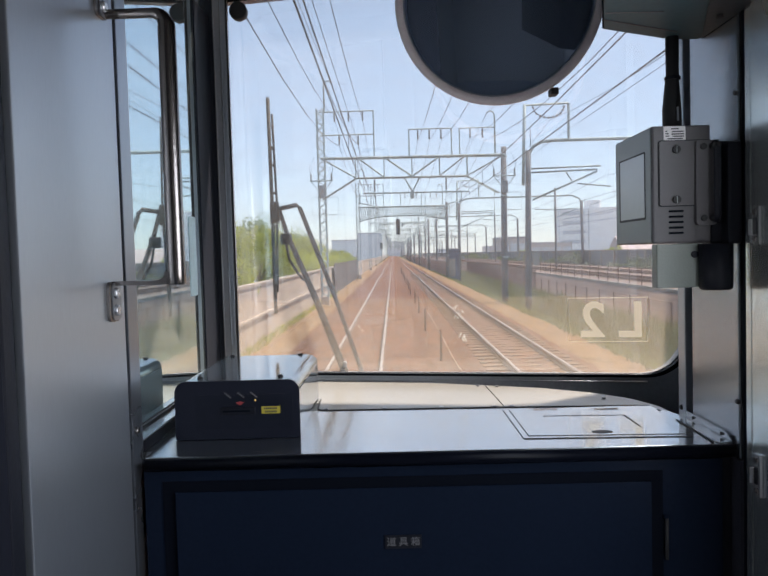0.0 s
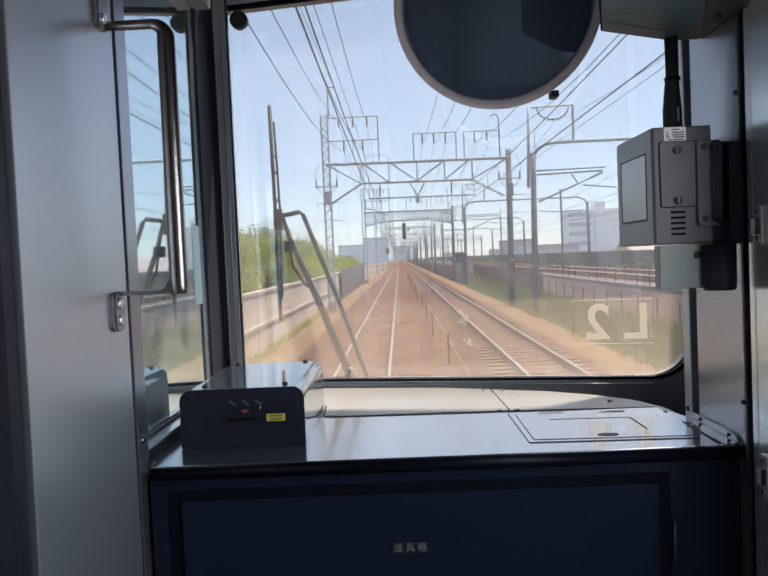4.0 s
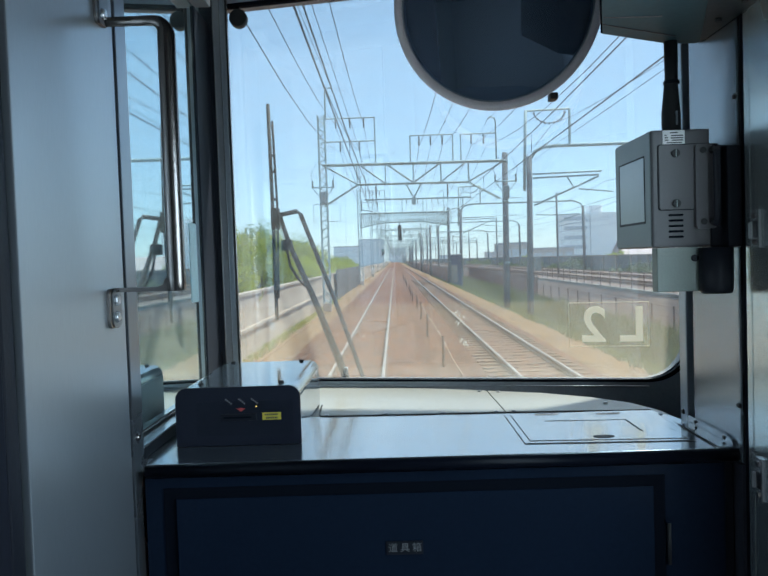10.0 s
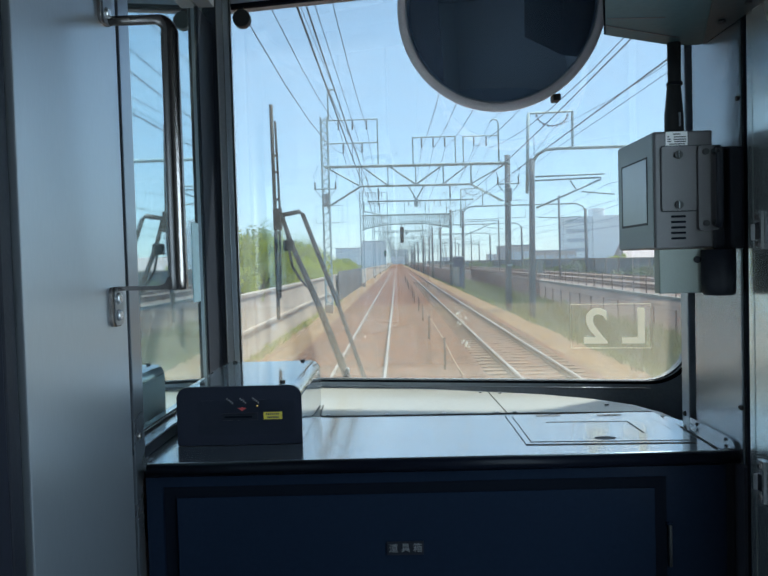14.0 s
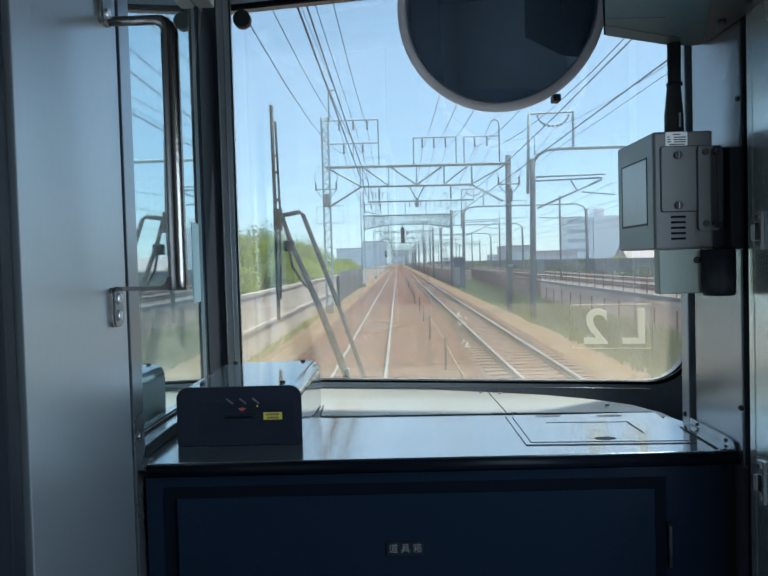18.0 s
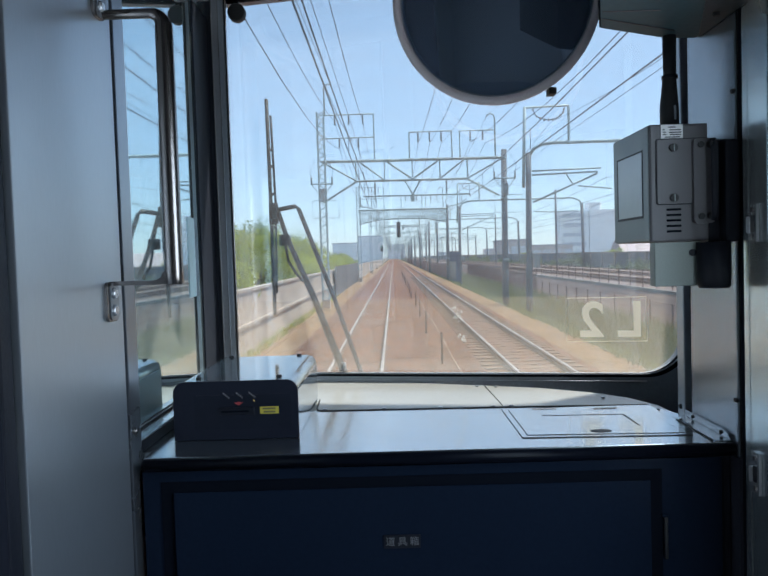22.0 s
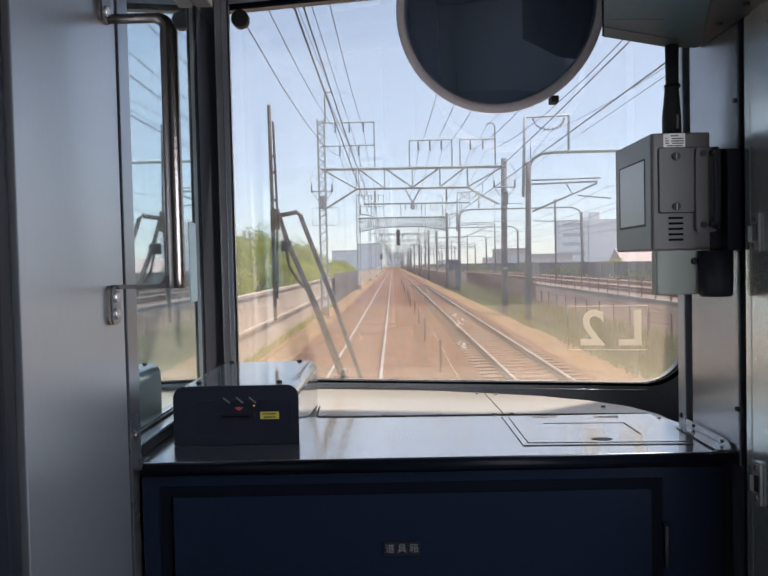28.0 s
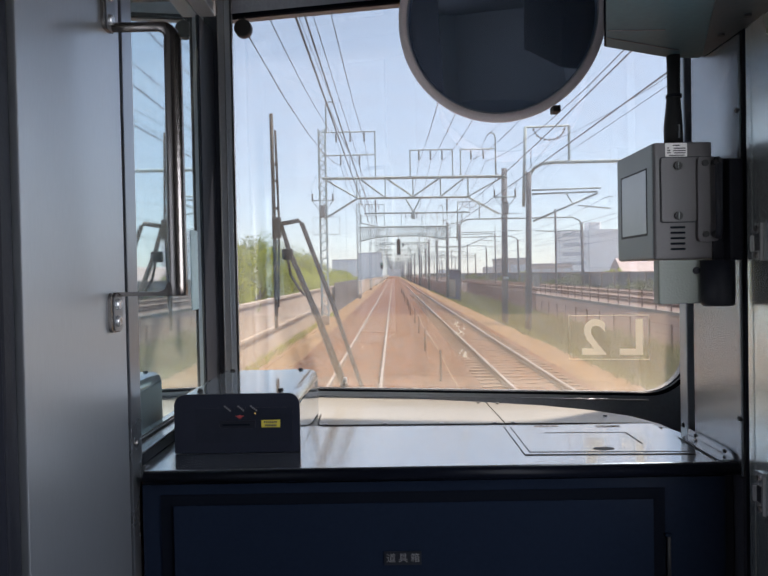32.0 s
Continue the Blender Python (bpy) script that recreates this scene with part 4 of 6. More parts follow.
# ======== rubber suction knob at the window top ========
knob = thing("rubber_bumper", "round black rubber bumper hung from the window header", "bumper")
part("pad", tube(((-0.2628, 1.324, E + 0.4375), (-0.2628, 1.311, E + 0.4375), (-0.2628, 1.3090, E + 0.4375)), 0.0157, 24, radii=(0.0157, 0.0157, 0.0142)), RUBBER, knob)
for x in (-0.2687, -0.2612):
    part("hook", tube(((x, 1.317, E + 0.4515), (x, 1.317, E + 0.4720)), 0.0024, 8), BLACK, knob)

# ======== sticker lettering on the windscreen, read from outside ========
FILM = bpy.data.materials.new("cream_film")
FILM.use_nodes = True
fn = FILM.node_tree
fm, ft = fn.nodes.new("ShaderNodeMixShader"), fn.nodes.new("ShaderNodeBsdfTranslucent")
ft.inputs[0].default_value = (0.80, 0.785, 0.715, 1)
fn.nodes["Principled BSDF"].inputs["Base Color"].default_value = (0.85, 0.83, 0.76, 1)
fm.inputs[0].default_value = 0.8
fn.links.new(fn.nodes["Principled BSDF"].outputs[0], fm.inputs[1])
fn.links.new(ft.outputs[0], fm.inputs[2])
fn.links.new(fm.outputs[0], fn.nodes["Material Output"].inputs["Surface"])
badge = thing("number_sticker", "cream reversed L2 sticker in a faint frame on the windscreen", "sticker")


def on_screen(x, zr, off):
    """A pose in the windscreen's plane, with its y up the pane."""
    xa = Vector((1, -0.2, 0)).normalized()
    za = Vector((0, 0, 1))
    m = Matrix((xa, za, xa.cross(za))).transposed().to_4x4()
    m.translation = wscreen(x, zr, off)
    return m


text_mesh("figure", "2", 0.0810, FILM, on_screen(0.3205, -0.1160, 0.018), badge, True, 0.0016)
text_mesh("letter", "L", 0.0810, FILM, on_screen(0.3805, -0.1160, 0.018), badge, True, 0.0016)
edge = bmesh.new()
fr = on_screen(0.3435, -0.1130, 0.0185)
for (a, b) in (((-0.063, 0.036), (0.063, 0.036)), ((0.063, 0.036), (0.063, -0.036)), ((0.063, -0.036), (-0.063, -0.036)), ((-0.063, -0.036), (-0.063, 0.036))):
    bar(fr @ Vector((*a, 0)), fr @ Vector((*b, 0)), 0.0004, edge)
part("sticker_edge", edge, STICKER, badge, "faint clear film edge")

# insect marks and specks on the outside of the pane
random.seed(5)
for x, zr, r, pale in ((0.109, -0.105, 0.011, 1), (0.100, -0.090, 0.007, 1), (0.1145, -0.142, 0.010, 1), (0.2061, -0.0387, 0.004, 1), (-0.0033, 0.254, 0.003, 0), (0.0027, 0.182, 0.0045, 0), (-0.065, -0.123, 0.004, 1), (-0.06, -0.129, 0.004, 1), (0.17, -0.132, 0.003, 1), (0.221, -0.160, 0.003, 1), (-0.1465, 0.135, 0.004, 0), (-0.13, 0.148, 0.003, 0), (0.235, 0.14, 0.003, 0), (0.2262, 0.0022, 0.0035, 1), (0.2415, 0.0694, 0.0025, 1), (0.2525, -0.0122, 0.002, 1), (0.3276, -0.015, 0.0025, 1), (0.325, -0.0396, 0.0035, 1), (0.3503, -0.0339, 0.002, 1), (-0.022, -0.1125, 0.0025, 1), (-0.1046, 0.127, 0.0028, 0), (-0.0923, 0.0924, 0.0025, 0), (0.312, -0.1365, 0.009, 1)):
    spot = bmesh.new()
    for k in range(34 if r > 0.005 else 7):
        a, q = random.uniform(0, 6.28), r * random.random() ** 1.5
        m = on_screen(x + q * math.cos(a), zr + q * math.sin(a), 0.0265)
        s = random.uniform(0.05, 0.15) * r
        ring_v = [spot.verts.new(m @ Vector((s * random.uniform(0.5, 1.5) * math.cos(w), s * random.uniform(0.5, 1.5) * math.sin(w), 0))) for w in [2 * math.pi * j / 7 for j in range(7)]]
        spot.faces.new(ring_v)
    tagged(part("insect_mark", spot, FILM if pale else INK), "pale dried insect mark on the windscreen" if pale else "tiny dark speck on the windscreen", "mark", "insect marks")
part("washer_tip", tube(((-0.0932, 1.285, E - 0.196), (-0.0932, 1.285, E - 0.185)), 0.0035, 10), STEEL, window_1)

# ======== wiper outside the pane ========
wiper = thing("windscreen_wiper", "black windscreen wiper with a twin arm, parked upright", "wiper")
WY = 1.34


def wp(x, zr, dy=0.0):
    return (x, WY + dy, E + zr)


part("blade_rubber", tube((wp(-0.2205, 0.291), wp(-0.2190, 0.10), wp(-0.2190, -0.099)), 0.0034, 6), RUBBER, wiper, "black rubber blade")
part("blade_carrier", tube((wp(-0.2145, 0.262, 0.004), wp(-0.2110, 0.10, 0.004), wp(-0.2150, -0.06, 0.004)), 0.0022, 6), BLACK, wiper)
for zr in (0.20, 0.17, 0.12, 0.06, 0.02, -0.03):
    part("carrier_link", bar(wp(-0.2195, zr, 0.002), wp(-0.2115, zr, 0.004), 0.004), BLACK, wiper)
part("blade_clip", box(-0.2225, -0.2070, WY - 0.006, WY + 0.010, E + 0.066, E + 0.104, 0.002), BLACK, wiper)
part("drive_arm", tube((wp(-0.2060, 0.088), wp(-0.1925, 0.041), wp(-0.1690, -0.016), wp(-0.1450, -0.075), wp(-0.0980, -0.205), wp(-0.08, -0.26)), 0.0055, 8, radii=(0.0038, 0.0045, 0.0050, 0.0060, 0.0072, 0.0078)), BLACK, wiper, "black drive arm")
part("guide_arm", tube((wp(-0.2060, 0.0915), wp(-0.1745, 0.0970), wp(-0.1690, 0.0915), wp(-0.1115, -0.068), wp(-0.0640, -0.214), wp(-0.05, -0.26)), 0.0042, 8), BLACK, wiper, "black guide arm")
part("arm_joint", box(-0.2060, -0.1860, WY - 0.007, WY + 0.009, E + 0.026, E + 0.046, 0.003), BLACK, wiper)
part("hose", tube((wp(-0.1960, 0.032, -0.004), wp(-0.1900, -0.002, -0.007), wp(-0.1760, -0.026, -0.006), wp(-0.1655, -0.040, -0.002)), 0.0025, 6), RUBBER, wiper, "thin washer hose")

# ======== outside: ground and track bed ========
ground = tagged(part("ground", prism([(-4500, -4500), (4500, -4500), (4500, 4500), (-4500, 4500)], -2.6, -2.4), EARTH), "flat city ground reaching the horizon", "ground", kind="structure")


def strip(profile, ys, rough, seed):
    """A sheet over a cross profile of (x, z), drawn along the given ys, with small random relief."""
    rnd = random.Random(seed)
    bm = bmesh.new()
    rows = []
    for y in ys:
        rows.append([bm.verts.new((x + rnd.uniform(-1, 1) * rough, y, z + rnd.uniform(-1, 1) * rough)) for x, z in profile])
    for a, b in zip(rows, rows[1:]):
        for i in range(len(profile) - 1):
            bm.faces.new((a[i], a[i + 1], b[i + 1], b[i]))
    bmesh.ops.recalc_face_normals(bm, faces=bm.faces[:])
    for f in bm.faces:
        if f.normal.z < 0:
            f.normal_flip()
    return bm


def lerp_profile(knots, step):
    out = []
    for (x0, z0), (x1, z1) in zip(knots, knots[1:]):
        n = max(1, round((x1 - x0) / step))
        out += [(x0 + (x1 - x0) * k / n, z0 + (z1 - z0) * k / n) for k in range(n)]
    return out + [knots[-1]]


BACK = [-80 + 12 * k for k in range(8)]
NEAR = [4 + 0.22 * k for k in range(240)]
FAR = [NEAR[-1] + 3 * k for k in range(60)] + [250 + 60 * k for k in range(25)]
BED = [(-3.4, -0.42), (-2.6, -0.19), (0.4, -0.19), (0.8, -0.26), (1.7, -0.26), (2.1, -0.19), (4.6, -0.19), (5.1, -0.36)]
bed = lerp_profile(BED, 0.2)
tagged(part("ballast", strip(bed, NEAR, 0.025, 1), BALLAST), "rust-brown track ballast between and round the rails", "ballast", kind="stuff")
tagged(part("ballast", strip(BED, FAR, 0.0, 1), BALLAST), "rust-brown track ballast running far ahead", "ballast", kind="stuff")
left_path = [(-4.9, -0.40), (-4.25, -0.36), (-3.35, -0.41)]
tagged(part("lineside_path", strip(lerp_profile(left_path, 0.2), NEAR, 0.02, 2), BALLAST_PALE), "pale gravel lineside path along the wall", "path", kind="structure")
tagged(part("lineside_path", strip(left_path, FAR, 0.0, 2), BALLAST_PALE), "pale gravel lineside path along the wall", "path", kind="structure")
right_path = [(5.05, -0.37), (5.7, -0.43), (6.5, -0.46)]
tagged(part("lineside_path", strip(lerp_profile(right_path, 0.2), NEAR, 0.02, 3), BALLAST_PALE), "pale gravel shoulder beside the second track", "path", kind="structure")
tagged(part("lineside_path", strip(right_path, FAR, 0.0, 3), BALLAST_PALE), "pale gravel shoulder beside the second track", "path", kind="structure")
bank = [(6.45, -0.47), (7.2, -0.70), (8.4, -1.25), (9.4, -1.35), (11.3, -0.62)]
tagged(part("grass_bank", strip(lerp_profile(bank, 0.3), NEAR, 0.05, 4), GRASS), "dry green grass bank sloping down to a gully", "grass bank", kind="structure")
tagged(part("grass_bank", strip(bank, FAR, 0.0, 4), GRASS), "dry green grass bank sloping down to a gully", "grass bank", kind="structure")
tagged(part("embankment", prism([(-5.1, -2.5), (-5.1, -0.45), (12.4, -2.1), (12.4, -2.5)], -80.0, 1750.0, "y"), CONCRETE_DK), "grey embankment body under the tracks", "embankment", kind="structure")
for name, knots, material, label in (("ballast", BED, BALLAST, "rust-brown track ballast behind the cab"), ("lineside_path", left_path, BALLAST_PALE, "pale gravel lineside path along the wall"), ("lineside_path", right_path, BALLAST_PALE, "pale gravel shoulder beside the second track"), ("grass_bank", bank, GRASS, "dry green grass bank sloping down to a gully")):
    tagged(part(name, strip(knots, BACK, 0.0, 5), material), label, "ballast" if name == "ballast" else "ground", kind="structure")


# ======== tracks ========
def rail_web(x):
    return prism([(x - 0.07, -0.15), (x + 0.07, -0.15), (x + 0.07, -0.135), (x + 0.012, -0.12), (x + 0.012, -0.045), (x - 0.012, -0.045), (x - 0.012, -0.12), (x - 0.07, -0.135)], -80.0, 1500.0, "y")


def rail_head(x):
    return prism([(x - 0.034, -0.045), (x + 0.034, -0.045), (x + 0.035, -0.008), (x + 0.026, 0.0), (x - 0.026, 0.0), (x - 0.035, -0.008)], -80.0, 1500.0, "y")


sleeper_bm = prism([(-1.2, -0.30), (1.2, -0.30), (1.2, -0.155), (0.95, -0.148), (0.5, -0.148), (0.3, -0.17), (-0.3, -0.17), (-0.5, -0.148), (-0.95, -0.148), (-1.2, -0.155)], -0.12, 0.12, "y")
SLEEPER_ME = bpy.data.meshes.new("sleeper")
sleeper_bm.to_mesh(SLEEPER_ME)
sleeper_bm.free()
SLEEPER_ME.materials.append(SLEEPER)


def railway(centre, gauge, label, n_sleepers, z=0.0, lift=0.0, head=None):
    t = thing("railway_track", label, "track", "railway tracks")
    for s in (-1, 1):
        w = part("rail", rail_web(centre + s * gauge / 2), RAIL_RUST, t, "rusty rail web and foot")
        part("rail_head", rail_head(centre + s * gauge / 2), head or RAIL, w, "worn rail head")
    for k in range(n_sleepers):
        o = new("sleeper", SLEEPER_ME)
        o.parent, o.location = t, (centre, 7.0 + 0.62 * k, -0.03 + lift)
    t.location.z = z
    return t


railway(-0.985, 1.27, "straight standard-gauge track with shiny rails in brown ballast", 140, lift=-0.055)
railway(3.35, 1.25, "second straight track with pale sleepers showing", 150, lift=0.024)

# marker posts and their line between the tracks
for k in range(14):
    p = thing("marker_post", "short rusty marker post between the two tracks", "post", "marker posts")
    p.location = (1.18 + 0.05 * math.sin(k * 2.1), 12.1 + 7.8 * k, -0.26)
    part("stake", tube(((0, 0, -0.1), (0.015, 0, 0.42), (0.01, 0, 0.80)), 0.035, 6), POST_BROWN, p)
    part("cap", tube(((0.01, 0, 0.79), (0.01, 0, 0.83)), 0.042, 6), POST_BROWN, p)
line = tube([(1.60 + 0.03 * math.sin(0.8 * k), 5 + 2.5 * k, -0.21 + 0.012 * math.sin(k * 1.7)) for k in range(60)], 0.014, 5)
tagged(part("ground_cable", line, mat("pale_cable", (0.42, 0.33, 0.24), 0.8)), "pale cable lying on the ballast between the tracks", "cable")

# ======== lineside wall on the left ========
lwall = tagged(new("wall_lineside"), "pale concrete panel wall beside the track", "wall", kind="structure")
panel_me = None
for k in range(70):
    y = 5 + 3.0 * k
    if panel_me is None:
        o = part("wall_panel", box(-0.07, 0.07, 0.005, 2.995, -0.75, 1.62, 0.008), CONCRETE, lwall)
        panel_me = o.data
    else:
        o = new("wall_panel", panel_me)
        o.parent = lwall
    o.location = (-4.98, y, 0)
post_me = None
for k in range(70):
    if post_me is None:
        o = part("wall_post", box(-0.075, 0.075, -0.07, 0.07, -0.75, 1.61, 0.008), CONCRETE, lwall)
        post_me = o.data
    else:
        o = new("wall_post", post_me)
        o.parent = lwall
    o.location = (-4.98, 5 + 3.0 * k, 0)
coping_me = None
for k in range(35):
    if coping_me is None:
        o = part("coping_stone", box(-0.13, 0.13, 0.006, 5.994, 1.625, 1.74, 0.015), CONCRETE, lwall, "flat concrete coping stone")
        coping_me = o.data
    else:
        o = new("coping_stone", coping_me)
        o.parent = lwall
    o.location = (-4.98, 5 + 6.0 * k, 0)
ledge = part("wall_ledge", box(-4.905, -4.80, 5, 215, 0.50, 0.60, 0.01), CONCRETE, lwall, "narrow concrete ledge along the wall")
part("wall_run", box(-5.05, -4.91, 216, 1000, -0.75, 1.65), CONCRETE, lwall, "far run of the concrete wall")
screen_fence = thing("sheet_fence", "dark brown upright sheet fence along the lineside path", "fence")
fm_ = None
for k in range(56):
    if fm_ is None:
        o = part("sheet", box(-0.03, 0.03, 0.01, 0.69, -0.55, 2.0, 0.01), mat("dark_brown_sheet", (0.105, 0.09, 0.085), 0.7, per_object=0.15), screen_fence)
        fm_ = o.data
    else:
        o = new("sheet", fm_)
        o.parent = screen_fence
    o.location = (-4.68, 59 + 0.7 * k, 0)
for z in (0.1, 1.5):
    part("fence_rail", box(-4.75, -4.715, 59, 98.2, z - 0.04, z + 0.04), GALV, screen_fence)
kerb = tagged(part("kerb", box(-4.36, -4.20, 4, 700, -0.45, -0.33, 0.02), BALLAST_PALE), "low concrete cable trough kerb along the path", "kerb", kind="structure")

# ======== the second line on the right ========
VERGE = mat("brown_stained_verge", (0.225, 0.155, 0.125), 0.9, 0.0, 0.3, 0.6, 10, 0.02)
verge = [(11.25, -0.63), (12.0, 0.02), (12.75, 0.62)]
tagged(part("verge", strip(lerp_profile(verge, 0.3), NEAR, 0.015, 6), VERGE), "brown-stained sloping verge of the parallel line", "verge", kind="structure")
tagged(part("verge", strip(verge, FAR, 0.0, 6), VERGE), "brown-stained sloping verge of the parallel line", "verge", kind="structure")
tagged(part("verge_kerb", box(12.62, 12.85, 4, 900, -2.3, 0.68, 0.02), CONCRETE_DK), "grey concrete kerb under the railing", "kerb", kind="structure")
low = thing("low_fence", "weathered brown post and wire fence along the bank", "fence")
lm_ = None
for k in range(60):
    if lm_ is None:
        o = part("fence_post", box(11.12, 11.18, -0.03, 0.03, -0.9, 0.42), RUSTRED, low)
        lm_ = o.data
    else:
        o = new("fence_post", lm_)
        o.parent = low
    o.location.y = 9 + 2.6 * k
for z in (0.35, -0.05):
    part("fence_rail", box(11.14, 11.16, 6, 170, z - 0.012, z + 0.012), RUSTRED, low)
panel_bm = bmesh.new()
for k in range(15):
    bx(panel_bm, 11.14, 11.16, 0.10 + 0.20 * k, 0.12 + 0.20 * k, -0.6, 1.15)
for z in (0.1, 1.2):
    bx(panel_bm, 11.135, 11.165, 0.0, 2.98, z - 0.02, z + 0.02)
panel_ob = part("fence_panel", panel_bm, RUSTRED, low, "rust-red barred fence panel")
panel_ob.location.y = 58
for k in range(1, 18):
    o = new("fence_panel", panel_ob.data)
    o.parent, o.location = low, (0, 58 + 3.0 * k, 0)
tagged(part("second_bed", prism([(12.86, 0.60), (24, 0.60), (24, -2.3), (12.86, -2.3)], 4, 900, "y"), VERGE), "ballast bed of the parallel line", "ballast", kind="structure")
railing = thing("railing", "rust-red steel railing on the parallel line's wall", "railing")
for z in (1.55, 1.15):
    part("rail_pipe", box(12.70, 12.74, 4, 500, z - 0.02, z + 0.02), RUSTRED, railing)
pm = None
for k in range(80):
    if pm is None:
        o = part("railing_post", box(12.695, 12.745, -0.03, 0.03, 0.60, 1.57), RUSTRED, railing)
        pm = o.data
    else:
        o = new("railing_post", pm)
        o.parent = railing
    o.location.y = 6 + 2.0 * k
railway(15.2, 1.25, "track of the parallel line behind the railing", 0, z=0.78, head=RAIL_DULL)
railway(19.4, 1.25, "track of the parallel line behind the railing", 0, z=0.78, head=RAIL_DULL)
far_wall = tagged(part("noise_wall", box(24.2, 24.5, 4, 600, -2.4, 2.30), mat("slate_noise_wall", (0.13, 0.16, 0.185), 0.8, 0.0, 0.25, 0.3, 6, 0.003)), "slate-blue noise wall beyond the parallel line", "wall", kind="structure")

part("wall_cap", box(24.12, 24.58, 4, 600, 2.305, 2.42), CONCRETE_DK, far_wall, "grey concrete cap")
far_post = None
for k in range(46):
    if far_post is None:
        o = part("wall_post", box(24.08, 24.198, -0.12, 0.12, -2.3, 2.30), CONCRETE_DK, far_wall)
        far_post = o.data
    else:
        o = new("wall_post", far_post)
        o.parent = far_wall
    o.location.y = 16 + 5.0 * k
rnd_h = random.Random(31)
hv, hf = [], []
for _ in range(260):
    hy = 30 + 230 * rnd_h.random() ** 1.3
    hc = Vector((rnd_h.uniform(23.0, 23.9), hy, rnd_h.uniform(0.6, 1.1) + 0.5 * math.sin(hy * 0.21) + 0.3 * math.sin(hy * 0.067)))
    hr = rnd_h.uniform(0.5, 1.0)
    for _ in range(34):
        d = Vector((rnd_h.gauss(0, 1), rnd_h.gauss(0, 1), rnd_h.gauss(0, 1))).normalized() * hr * rnd_h.uniform(0.5, 1.1)
        u = Vector((rnd_h.gauss(0, 1), rnd_h.gauss(0, 1), rnd_h.gauss(0, 1))).normalized()
        v = u.orthogonal().normalized()
        q, w = hc + d, rnd_h.uniform(0.08, 0.17)
        k = len(hv)
        hv += [tuple(q - u * w), tuple(q + v * w * 0.6), tuple(q + u * w), tuple(q - v * w * 0.6)]
        hf.append((k, k + 1, k + 2, k + 3))
hedge_me = bpy.data.meshes.new("hedge")
hedge_me.from_pydata(hv, [], hf)
hedge_me.materials.append(LEAF_DK)
tagged(new("hedge", hedge_me), "dark green overgrown hedge along the noise wall", "hedge", kind="stuff")
fence = thing("lineside_fence", "dark rust-brown lineside fence beside the second track", "fence")
for z in (1.25, 0.45):
    part("fence_rail", box(7.28, 7.34, 97, 480, z - 0.04, z + 0.04), RUSTRED, fence)
sm = None
for k in range(185):
    if sm is None:
        o = part("slat", box(7.25, 7.28, -0.75, 0.75, -1.0, 1.35), RUSTRED, fence)
        sm = o.data
    else:
        o = new("slat", sm)
        o.parent = fence
    o.location.y = 98 + 1.7 * k

hut = thing("relay_hut", "dark blue-grey trackside relay cabinet on the shoulder", "cabinet")
part("body", box(6.75, 8.25, 92, 93.6, -0.7, 3.0, 0.03), mat("dark_blue_sheet", (0.09, 0.105, 0.16), 0.6), hut)
part("roof", box(6.65, 8.35, 91.9, 93.7, 3.0, 3.12, 0.02), ROOF, hut)
part("door", box(6.95, 7.75, 91.97, 92.0, -0.4, 1.8, 0.005), CONCRETE_DK, hut)
part("door", box(6.72, 6.75, 92.2, 93.2, -0.4, 1.8, 0.005), CONCRETE_DK, hut)


# ======== catenary portals ========
def insulator(x, z, parent, up=False, n=5, y=0.0):
    bm = bmesh.new()
    s = 1 if up else -1
    pts, rad = [], []
    for k in range(2 * n + 1):
        pts.append((x, y, z + s * 0.07 * k))
        rad.append(0.070 if k % 2 else 0.035)
    tube(pts, 0.05, 8, bm, rad)
    return part("insulator", bm, PORCELAIN, parent, "grey disc insulator string")


